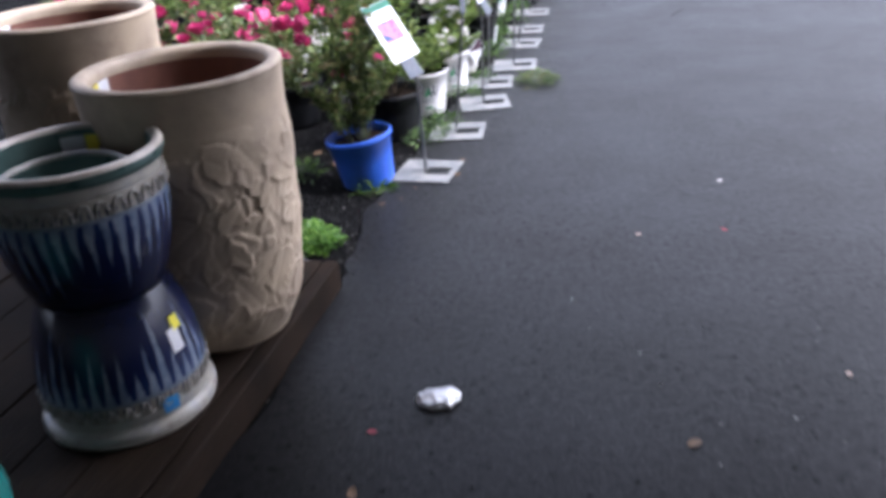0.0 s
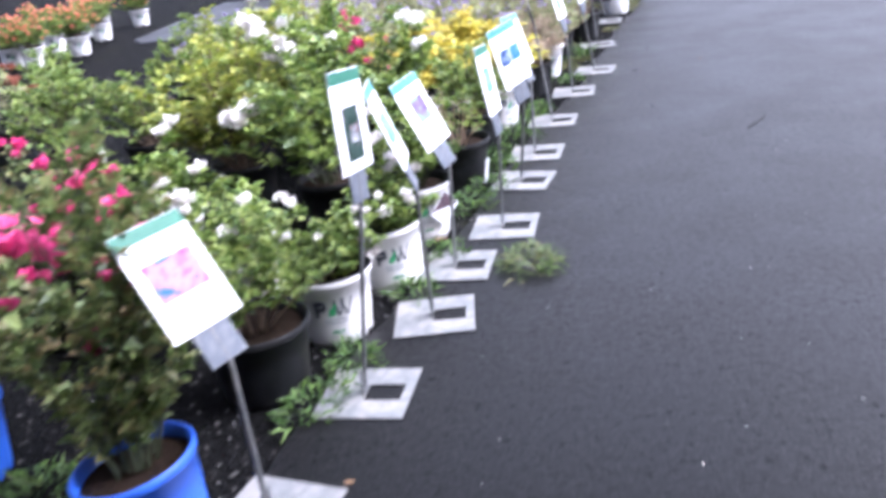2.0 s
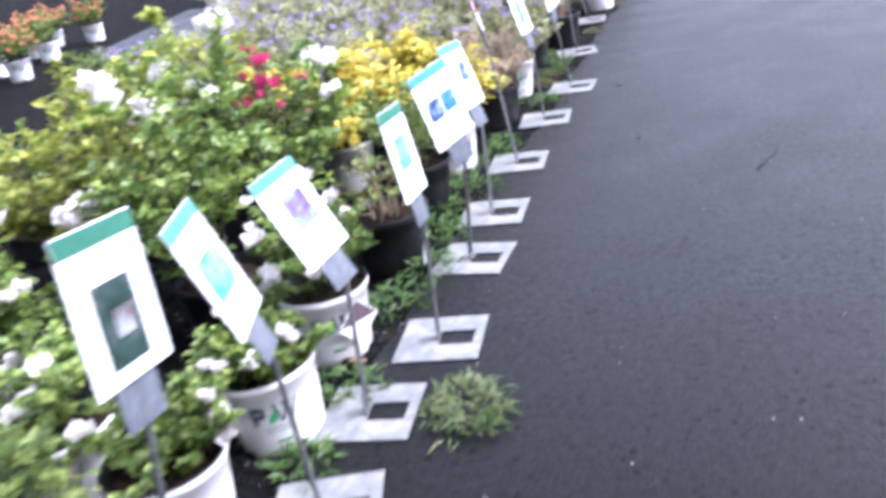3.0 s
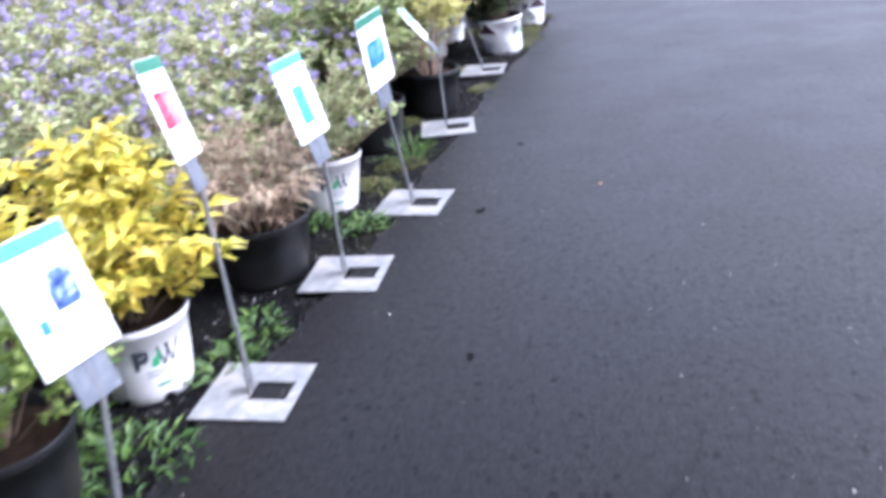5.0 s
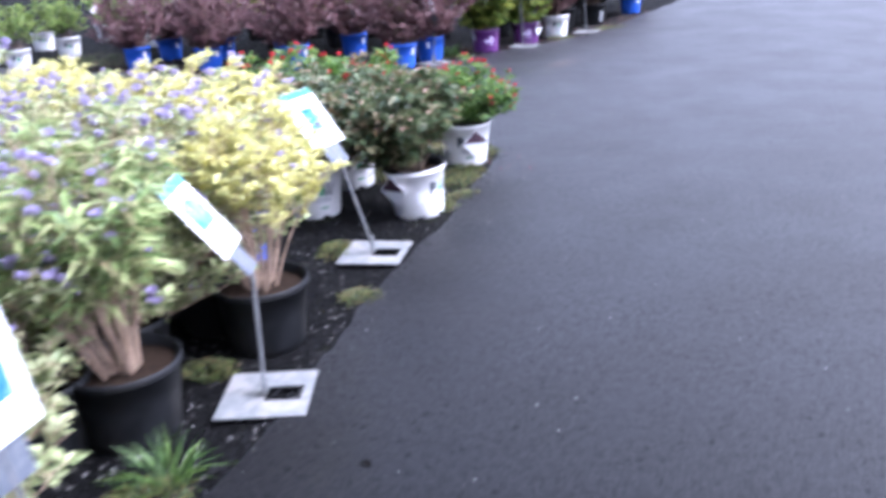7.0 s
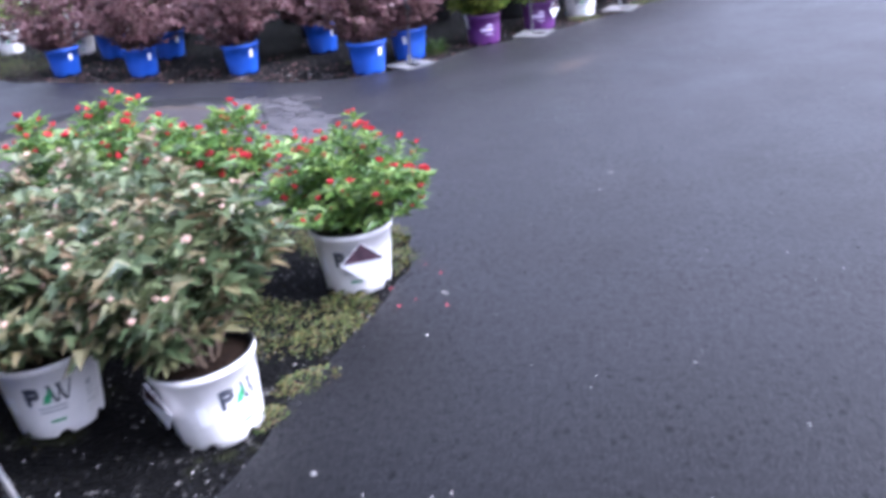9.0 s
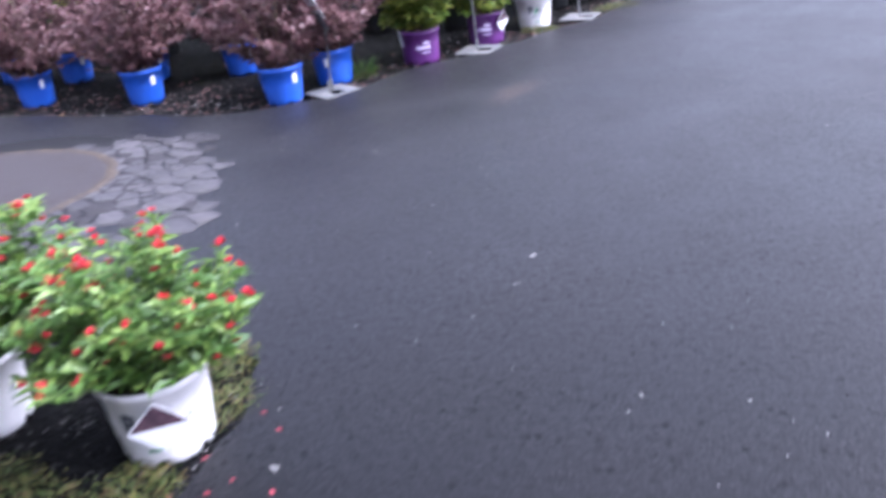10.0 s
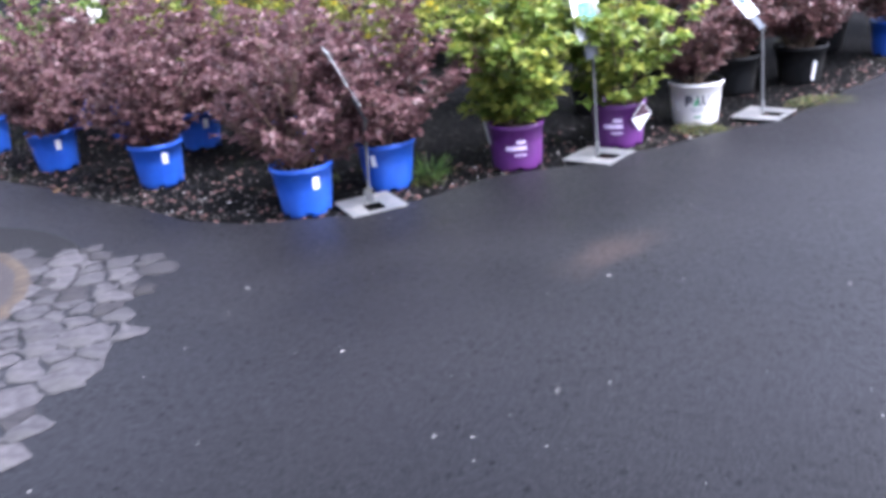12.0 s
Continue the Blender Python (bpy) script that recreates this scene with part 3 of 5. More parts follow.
def print_meshes(kind):
    """The marks printed on a pot: plain blocks and bars."""
    if kind in PRINTS:
        return PRINTS[kind]
    at, out = pot_meshes(kind)[2], []
    if kind == "white":
        for a0, a1, z0, z1, lean, mat in ((-0.36, -0.29, 0.127, 0.18, 0.0, PRINT_DARK), (-0.29, -0.19, 0.17, 0.18, 0.0, PRINT_DARK), (-0.2, -0.14, 0.154, 0.176, 0.0, PRINT_DARK), (-0.29, -0.18, 0.148, 0.156, 0.0, PRINT_DARK),
                                          (0.06, 0.11, 0.127, 0.18, -0.08, PRINT_DARK), (0.09, 0.12, 0.127, 0.18, 0.08, PRINT_DARK), (0.2, 0.25, 0.127, 0.18, -0.08, PRINT_DARK), (0.23, 0.26, 0.127, 0.18, 0.1, PRINT_DARK),
                                          (-0.13, -0.06, 0.13, 0.15, 0.06, PRINT_GREEN), (-0.06, 0.0, 0.13, 0.165, 0.05, PRINT_GREEN), (-0.22, 0.22, 0.11, 0.114, 0.0, PRINT_GREY), (-0.22, 0.22, 0.096, 0.1, 0.0, PRINT_GREY), (-0.1, 0.14, 0.06, 0.065, 0.0, PRINT_GREEN),
                                          (0.75, 0.95, 0.1, 0.104, 0.0, PRINT_GREY), (0.75, 0.95, 0.115, 0.119, 0.0, PRINT_GREY), (0.78, 0.92, 0.13, 0.15, 0.0, PRINT_GREY), (0.72, 0.98, 0.075, 0.079, 0.0, PRINT_GREY), (-1.0, -0.78, 0.09, 0.15, 0.0, TAG_WHITE)):
            if abs(a0) < 0.5:
                a0, a1, lean, z0, z1 = a0 * 1.35, a1 * 1.35, lean * 1.35, z0 - 0.004, z1 + (0.006 if z1 > 0.12 else 0)
            out.append(curved_patch("printed_mark", at, a0, a1, z0, z1, mat, n=3, lean=lean))
    elif kind == "purple":
        for a0, a1, z0, z1 in ((0.0, 0.35, 0.15, 0.168), (-0.4, 0.38, 0.115, 0.138), (-0.1, 0.36, 0.085, 0.094)):
            out.append(curved_patch("printed_mark", at, a0, a1, z0, z1, PRINT_PALE))
    elif kind == "blue":
        out.append(curved_patch("barcode_sticker", at, 0.35, 0.58, 0.14, 0.2, TAG_WHITE))
    PRINTS[kind] = out
    return out


def potted(name, x, y, pot, kind, label, variant=0, face=-60, scale=1.0, group="", marks=True, z=None, tag=None, stick=None, lean=(0.0, 0.0)):
    """A shrub in its nursery pot, standing on the ground."""
    ob = thing(name, pose(x, y, ground_z(x, y) if z is None else z, 0, 0, face), label, "potted plant", group)
    body, soil, at = pot_meshes(pot)
    shell = part("pot", body, ob, POTS[pot][4])
    part("soil", soil, ob)
    if marks:
        for me in print_meshes(pot):
            part(me.name.split(".")[0], me, shell)
    top = POTS[pot][2] * 0.85 - (0.05 if kind in ("blue_spirea", "white_rose", "maroon_shrub", "maple_like_shrub") else 0.0)
    shear = pose(0, 0, 0, 0, 0, face).inverted() @ Matrix(((1, 0, lean[0], 0), (0, 1, lean[1], 0), (0, 0, 1, 0), (0, 0, 0, 1))) @ pose(0, 0, 0, 0, 0, face)
    turn = pose(0, 0, top) @ shear @ pose(0, 0, 0, 0, 0, variant * 47 + x * 90) @ Matrix.Diagonal((scale, scale, scale, 1))
    for key, me in grow(kind, variant).items():
        if key == "bloom":
            for shape, place in me:
                part("bloom", shape, ob, "", turn @ place)
        else:
            tagged(part(key, me, ob, "", turn), kind="stuff")
    if tag:
        r0, r1, h = POTS[pot][:3]
        hold = pose(0, 0, 0, 0, 0, tag[0]) @ pose(r1 + 0.012, 0, tag[1], 8, 0, 90) @ pose(0, 0, 0, 0, 45)
        leaf = part("plant_tag", TAG_MESH, ob, "glossy white picture tag", hold)
        part("picture", TAG_PICTURE, leaf, "dark printed photograph", pose(0, -0.0017, 0))
    if stick:
        part("plant_label", STICK_MESH, ob, "white plastic stick label", pose(0, 0, 0, 0, 0, stick[0]) @ pose(POTS[pot][1] + (0.012 if stick[1] < 0.25 else -0.05), 0, stick[1], 12, 0, 90))
    return ob


GROUND_Z, PAVED_Z = -0.018, 0.0


def ground_z(x, y):
    """Gravel beds lie lower than the paving."""
    return GROUND_Z


# ---- ground ----
NEAR_EDGE = [(-1.62, -12.0), (-0.95, 0.4), (-0.6, 1.91), (-0.34, 3.11), (-0.31, 3.78), (-0.23, 4.08), (-0.13, 4.42), (-0.05, 4.83), (0.1, 5.3), (0.33, 6.2), (0.48, 6.95), (0.62, 7.6), (0.84, 8.3), (1.0, 8.85), (1.13, 9.6), (1.32, 10.4), (1.45, 11.1),
             (1.65, 11.8), (1.82, 12.5), (1.92, 13.0), (1.88, 13.35), (1.6, 13.62), (1.1, 13.75), (-3.0, 13.95), (-4.6, 14.05), (-4.9, 14.6)]
FAR_EDGE = [(-4.9, 18.6), (-3.2, 17.75), (-2.4, 17.25), (-1.32, 16.91), (-0.14, 16.6), (0.47, 16.42), (0.91, 16.45), (1.27, 16.6), (1.5, 16.84), (1.72, 17.2), (2.08, 17.44), (2.4, 17.71), (2.76, 18.1), (3.13, 18.43), (3.65, 19.6), (4.6, 21.5), (9.0, 34.0), (20.0, 70.0)]


def roughened(line, step, amount, rng):
    out = []
    for (x0, y0), (x1, y1) in zip(line[:-1], line[1:]):
        d = math.hypot(x1 - x0, y1 - y0)
        n = max(1, min(60, int(d / step)))
        for i in range(n):
            u = i / n
            e = amount * noise.noise((x0 * 3 + (x1 - x0) * u * 3, (y0 + (y1 - y0) * u) * 3, 0)) * 2 + rng.normal(0, amount * 0.25)
            out.append((x0 + (x1 - x0) * u - (y1 - y0) / d * e, y0 + (y1 - y0) * u + (x1 - x0) / d * e))
    return out + [line[-1]]


def paved():
    rng = np.random.default_rng(5)
    ring = roughened(NEAR_EDGE, 0.06, 0.018, rng) + roughened(FAR_EDGE, 0.06, 0.018, rng) + [(60.0, 70.0), (60.0, -12.0)]
    flat, _, tris, _, _, _ = delaunay_2d_cdt([Vector(p) for p in ring], [], [list(range(len(ring)))], 1, 1e-5)
    n = len(flat)
    verts = [(p.x, p.y, PAVED_Z) for p in flat] + [(x, y, PAVED_Z) for x, y in ring] + [(x, y, GROUND_Z - 0.03) for x, y in ring]
    k = len(ring)
    faces = [tuple(f) for f in tris] + [(n + i, n + k + i, n + k + (i + 1) % k, n + (i + 1) % k) for i in range(k)]
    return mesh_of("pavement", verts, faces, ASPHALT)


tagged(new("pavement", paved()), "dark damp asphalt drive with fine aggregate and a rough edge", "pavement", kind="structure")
tagged(new("ground", mesh_of("ground", [(-400, -400, GROUND_Z), (400, -400, GROUND_Z), (400, 400, GROUND_Z), (-400, 400, GROUND_Z)], [(0, 1, 2, 3)], GRAVEL)), "black crushed gravel of the planting beds", "gravel", kind="structure")

# ---- unseen wall and roof, added to dim the start of the walk ----
RENDERED_WALL = surface("plain_wall", (0.3, 0.29, 0.27), (0.4, 0.385, 0.36), 12, 0.8, 0.2, dirt=(0.24, 0.23, 0.21))
UNSEEN_CANOPY = surface("unseen_canopy_underside", (0.16, 0.15, 0.14), (0.22, 0.21, 0.2), 12, 0.8, 0.1)
unseen_wall_back = tagged(new("unseen_wall_back", box("unseen_wall_back", 26, 0.25, 4.2, RENDERED_WALL, 0.01)), "unseen plain wall added behind the start to block light", "wall", kind="structure")
unseen_wall_back.matrix_basis = pose(0, -2.1, GROUND_Z)
unseen_canopy = tagged(new("ceiling", box("ceiling", 26, 5.15, 0.16, UNSEEN_CANOPY, 0.01)), "unseen plain roof added over the start to shade it", "ceiling", kind="structure")
unseen_canopy.matrix_basis = pose(0, 0.625, 3.1)

# ---- sign stands ----


def plate_mesh():
    """A square steel foot with the tongue cut out of it."""
    s, t = 0.14, 0.004
    hole = (-0.005, -0.045, 0.11, 0.045)
    xs, ys = (-s, hole[0], hole[2], s), (-s, hole[1], hole[3], s)
    bm = bmesh.new()
    grid = [[bm.verts.new((x, y, t)) for y in ys] for x in xs]
    for i in range(3):
        for j in range(3):
            if (i, j) != (1, 1):
                bm.faces.new((grid[i][j], grid[i + 1][j], grid[i + 1][j + 1], grid[i][j + 1]))
    made = bmesh.ops.extrude_face_region(bm, geom=bm.faces[:])
    bmesh.ops.translate(bm, vec=(0, 0, -t), verts=[v for v in made["geom"] if isinstance(v, bmesh.types.BMVert)])
    bmesh.ops.recalc_face_normals(bm, faces=bm.faces)
    return bm_mesh("base_plate", bm, STEEL)


PLATE = plate_mesh()
TONGUE = box("tongue", 0.004, 0.042, 0.075, POST_STEEL, 0.001)
CLIP = box("holder", 0.105, 0.006, 0.12, HOLDER, 0.002)
CARD_MESH = box("card", 0.195, 0.004, 0.28, CARD, 0.001)
BAND_GREEN = box("header_band", 0.193, 0.002, 0.034, GREEN_BAND, 0)
BAND_TEAL = box("header_band", 0.193, 0.002, 0.034, TEAL_BAND, 0)
TEXT_LINE = box("text_bar", 0.12, 0.0012, 0.006, PRINT_GREY, 0)
SHORT_LINE = box("text_bar", 0.08, 0.0012, 0.004, PRINT_GREY, 0)


def sign(foot, turn, card, facing, tilt, roll, band, pictures, lines=True):
    """A stand: foot plate, post from its tongue to the clip, and the card that leans back."""
    ob = thing("plant_sign", pose(foot[0], foot[1], PAVED_Z + 0.003, 0, 0, turn), "white plant card on a grey steel stand with slotted foot", "sign stand", "sign stands along the beds")
    part("base_plate", PLATE, ob, "square galvanised plate with a cut slot")
    part("tongue", TONGUE, ob, "", pose(-0.007, 0, 0.004))
    inv = ob.matrix_basis.inverted()
    seat = pose(*card, 0, 0, facing) @ pose(0, 0, 0, -tilt) @ pose(0, 0, 0, 0, -roll)
    low = seat @ Vector((0, 0.006, -0.085))
    a, b = Vector((-0.007, 0, 0.03)), inv @ low
    seat_local = inv @ seat
    path = [a, a.lerp(b, 0.5), b, seat_local @ Vector((0, 0.006, 0.02))]
    part("post", mesh_of("post", *tube(path, 0.007, 0.007, 6), POST_STEEL), ob, "thin grey steel post")
    part("holder", CLIP, ob, "grey plastic clip", seat_local @ pose(0, 0.0035, -0.09))
    leaf = part("card", CARD_MESH, ob, "laminated white card", seat_local @ pose(0, -0.004, 0))
    part("header_band", band, leaf, "", pose(0, -0.0022, 0.244))
    if lines:
        part("text_bar", TEXT_LINE, leaf, "", pose(0, -0.0022, 0.222))
        part("text_bar", SHORT_LINE, leaf, "", pose(0, -0.0022, 0.21))
    for x, z, w, h, mat in pictures:
        part("picture", box("picture", w, 0.0016, h, mat, 0), leaf, "printed photograph", pose(x, -0.0024, z))
    return ob


PINK_PIC = picture_material("pink_photo", (0.015, 0.1, 0.2), (0.42, 0.18, 0.26), (0.36, 0.045, 0.13))
DARK_PIC = picture_material("dark_photo", (0.012, 0.025, 0.02), (0.025, 0.045, 0.038), (0.08, 0.08, 0.09))
BLOOM_PIC = picture_material("bloom_photo", (0.6, 0.58, 0.6), (0.5, 0.52, 0.56), (0.5, 0.06, 0.1), 20)
TEAL_PIC = picture_material("teal_photo", (0.04, 0.18, 0.22), (0.11, 0.29, 0.34), (0.25, 0.4, 0.43))
VIOLET_PIC = picture_material("violet_photo", (0.16, 0.28, 0.32), (0.13, 0.1, 0.28), (0.05, 0.03, 0.16))
NAVY_PIC = picture_material("navy_photo", (0.015, 0.03, 0.09), (0.06, 0.1, 0.2), (0.35, 0.42, 0.5), 26)
RED_PIC = picture_material("red_photo", (0.32, 0.012, 0.03), (0.45, 0.045, 0.07), (0.32, 0.14, 0.16))
MAUVE_PIC = picture_material("mauve_photo", (0.16, 0.09, 0.12), (0.24, 0.16, 0.18), (0.32, 0.26, 0.26))
CYAN_PIC = picture_material("cyan_photo", (0.035, 0.15, 0.23), (0.055, 0.19, 0.27), (0.12, 0.26, 0.33), 8)
LAKE_PIC = picture_material("lake_photo", (0.018, 0.09, 0.13), (0.045, 0.15, 0.22), (0.18, 0.29, 0.34))

SIGNS = [
    ((-0.64, 3.28), -38, (-0.573, 3.236, 0.539), 92.6, 11.8, -13.7, BAND_GREEN, [(0.0, 0.1, 0.1, 0.1, DARK_PIC), (0.0, 0.11, 0.075, 0.06, VIOLET_PIC)]),
    ((-0.05, 4.22), -17, (-0.097, 4.24, 0.534), 55.4, 32.8, 3.4, BAND_GREEN, [(0.0, 0.09, 0.14, 0.1, PINK_PIC)]),
    ((0.10, 4.78), -6, (0.17, 4.832, 0.694), 76, 3, -5.6, BAND_GREEN, [(0.0, 0.03, 0.1, 0.15, DARK_PIC), (0.01, 0.08, 0.045, 0.05, BLOOM_PIC)]),
    ((0.26, 5.27), 4, (0.246, 5.198, 0.593), 93.9, 19.7, 1.1, BAND_TEAL, [(0.0, 0.08, 0.14, 0.1, TEAL_PIC)]),
    ((0.31, 5.70), -6, (0.295, 5.724, 0.502), 66.6, 24.4, 5.5, BAND_TEAL, [(0.01, 0.1, 0.1, 0.1, VIOLET_PIC)]),
    ((0.49, 6.09), -6, (0.498, 6.096, 0.508), 78.7, 9.2, -2.9, BAND_GREEN, [(0.0, 0.09, 0.1, 0.1, TEAL_PIC)]),
]
SIGNS += [
    ((0.57, 6.70), -14, (0.593, 6.611, 0.514), 49.8, 9.6, 10.3, BAND_TEAL, [(-0.035, 0.1, 0.07, 0.075, NAVY_PIC), (0.04, 0.105, 0.065, 0.07, LAKE_PIC)]),
    ((0.64, 7.16), -9, (0.623, 7.255, 0.466), 66.9, 18.3, -0.9, BAND_TEAL, [(0.03, 0.11, 0.07, 0.085, NAVY_PIC), (-0.045, 0.08, 0.025, 0.03, LAKE_PIC)]),
    ((0.75, 7.81), -8, (0.664, 7.961, 0.653), 94.1, 14.8, -7.2, BAND_GREEN, [(-0.035, 0.09, 0.07, 0.1, RED_PIC), (0.036, 0.09, 0.07, 0.1, MAUVE_PIC)]),
    ((0.91, 8.53), -7, (0.87, 8.576, 0.5), 71.7, 15, 0.5, BAND_TEAL, [(0.0, 0.05, 0.07, 0.13, CYAN_PIC)]),
    ((1.10, 9.17), -13, (1.04, 9.138, 0.522), 67.3, 2.6, 6.5, BAND_GREEN, [(0.0, 0.08, 0.13, 0.1, LAKE_PIC)]),
    ((1.20, 10.21), 3, (1.13, 10.3, 0.46), 92, 38, 1, BAND_TEAL, [(0.0, 0.1, 0.14, 0.1, TEAL_PIC)]),
]
SIGNS += [
    ((1.38, 11.43), -7, (1.222, 11.471, 0.488), 58.3, 38.3, 3, BAND_GREEN, [(0.0, 0.08, 0.075, 0.11, LAKE_PIC)]),
    ((1.29, 16.75), -43, (1.29, 16.74, 0.5), 127, 24, 0, BAND_GREEN, []),
    ((2.21, 17.62), -17, (2.18, 17.65, 0.6), 60, 12, 0, BAND_GREEN, [(0.0, 0.09, 0.12, 0.1, TEAL_PIC)]),
    ((2.98, 18.52), -20, (2.9, 18.6, 0.55), 75, 42, 0, BAND_GREEN, [(0.0, 0.09, 0.1, 0.1, NAVY_PIC)]),
]
for row in SIGNS:
    sign(*row)

# ---- plants of the long bed ----
ROSE = "rose bush with magenta blooms in a blue nursery pot"
WROSE = "low rose with white blooms in a printed white pot"
TROSE = "tall green rose with large white blooms in a black pot"
GREEN = "light green leafy shrub in a black nursery pot"
LIME = "yellow-green leafy shrub in a black nursery pot"
YELLOW = "golden yellow leaved shrub in a printed white pot"
SPIREA = "grey-green shrub with violet flowers in a white pot"
BLACK_SPIREA = "grey-green shrub with violet flowers in a black pot"
VARIE = "pale yellow variegated shrub on bare stems in a black pot"
WEIG = "dull green shrub with faded blush flowers in a white pot"
RED = "bright green bush with small red flowers in a white pot"
BED = "potted shrubs of the long bed"
FAR = "potted shrubs of the far bed"
PLANTS = [
    ("potted_rose", -0.32, 4.19, "blue", "slim_rose", ROSE, 0, -60, 0.95),
    ("potted_rose", -1.04, 4.48, "blue", "rose", ROSE, 1, -60, 1.0),
    ("potted_rose", -1.75, 4.95, "blue", "rose", ROSE, 2, -60, 0.95),
    ("potted_rose", -1.15, 5.35, "black", "rose", "rose bush with magenta blooms in a black pot", 1, -60, 0.8),
    ("potted_shrub", -0.24, 4.87, "black", "green_shrub", "low leafy green shrub in a black pot", 0, -60, 0.8),
    ("potted_white_rose", -0.09, 5.25, "white", "white_rose", WROSE, 0, -75, 0.75),
    ("potted_white_rose", -0.48, 5.45, "white", "white_rose", WROSE, 1, -70, 0.95),
    ("potted_white_rose", 0.05, 5.68, "white", "white_rose", WROSE, 2, -70, 0.8),
    ("potted_rose", -0.82, 5.2, "black", "slim_rose", "small magenta rose in a black nursery pot", 2, -60, 0.75),
    ("potted_rose", -0.3, 7.55, "black", "slim_rose", "magenta rose with few blooms in a black pot", 1, -60, 0.85),
    ("potted_white_rose", 0.12, 6.14, "white", "tall_white_rose", WROSE, 0, -70, 0.62),
    ("potted_white_rose", -0.95, 5.95, "white", "white_rose", WROSE, 0, -70, 1.1),
    ("potted_shrub", 0.25, 6.78, "black", "bare_shrub", "sparse twiggy shrub in a black nursery pot", 1, -60, 1.0),
    ("potted_white_rose", -0.3, 6.35, "black", "tall_white_rose", TROSE, 1, -60, 1.15),
    ("potted_white_rose", -0.2, 6.95, "black", "tall_white_rose", TROSE, 2, -60, 1.3),
]
PLANTS += [
    ("potted_shrub", -0.85, 6.75, "black", "lime_shrub", LIME, 0, -60, 1.15),
    ("potted_shrub", -0.75, 7.45, "black", "lime_shrub", LIME, 1, -60, 1.3),
    ("potted_shrub", -1.45, 6.2, "black", "green_shrub", GREEN, 2, -60, 0.7),
    ("potted_shrub", -1.3, 8.2, "black", "green_shrub", GREEN, 1, -60, 1.25),
    ("potted_shrub", -1.9, 8.95, "black", "green_shrub", GREEN, 2, -60, 1.0),
    ("potted_shrub", -1.64, 7.45, "black", "green_shrub", GREEN, 0, -60, 0.9),
    ("potted_shrub", -2.5, 8.05, "black", "green_shrub", GREEN, 1, -60, 0.9),
    ("potted_shrub", -2.18, 7.45, "black", "green_shrub", GREEN, 2, -60, 0.9),
    ("potted_shrub", -3.2, 9.2, "black", "green_shrub", GREEN, 0, -60, 0.9),
    ("potted_shrub", 0.3, 7.36, "black", "green_shrub", "feathery green shrub in a black nursery pot", 1, -60, 0.8),
    ("potted_yellow_shrub", 0.41, 7.92, "white", "yellow_shrub", YELLOW, 0, -50, 0.92),
    ("potted_yellow_shrub", -0.12, 7.85, "white", "yellow_shrub", YELLOW, 1, -50, 1.05),
    ("potted_yellow_shrub", 0.12, 8.4, "white", "yellow_shrub", YELLOW, 2, -50, 1.0),
    ("potted_yellow_shrub", -0.6, 8.3, "white", "yellow_shrub", YELLOW, 0, -50, 1.05),
    ("potted_dry_shrub", 0.6, 8.62, "wide_black", "dry_shrub", "withered brown shrub in a wide black pot", 0, -60, 1.15),
]
PLANTS += [
    ("potted_blue_spirea", 0.72, 9.28, "white", "blue_spirea", SPIREA, 0, -63, 0.95),
    ("potted_shrub", 0.84, 10.04, "black", "willowy_shrub", "narrow-leaved shrub on brown stems in a black pot", 0, -60, 1.12),
    ("potted_variegated_shrub", 1.1, 10.62, "black", "variegated_spirea", VARIE, 0, -60, 1.0),
    ("potted_blue_spirea", 0.55, 11.05, "black", "blue_spirea", BLACK_SPIREA, 1, -60, 1.2),
    ("potted_variegated_shrub", 0.78, 11.47, "blue", "variegated_spirea", "pale yellow variegated shrub in a blue pot", 2, -60, 1.05),
    ("potted_blue_spirea", 0.05, 11.6, "black", "blue_spirea", BLACK_SPIREA, 0, -60, 1.25),
    ("potted_weigela", 1.53, 12.05, "white", "weigela", WEIG, 0, -28, 1.0),
    ("potted_weigela", 0.99, 12.1, "white", "weigela", WEIG, 1, -60, 0.95),
    ("potted_weigela", 1.1, 12.6, "white", "weigela", WEIG, 2, -60, 1.0),
    ("potted_weigela", 0.5, 12.5, "white", "weigela", WEIG, 0, -60, 1.0),
    ("potted_red_bush", 1.735, 12.97, "white", "red_bush", RED, 0, -80, 0.97),
    ("potted_red_bush", 1.1, 13.08, "white", "red_bush", RED, 1, -60, 1.2),
    ("potted_red_bush", 0.6, 13.25, "white", "red_bush", RED, 2, -60, 1.2),
    ("potted_maroon_shrub", -1.17, 17.25, "blue", "maroon_shrub", "purple-maroon shrub in a bright blue pot", 0, -60, 1.026),
    ("potted_maroon_shrub", -0.17, 17.02, "blue", "maroon_shrub", "purple-maroon shrub in a bright blue pot", 1, -60, 1.08),
]
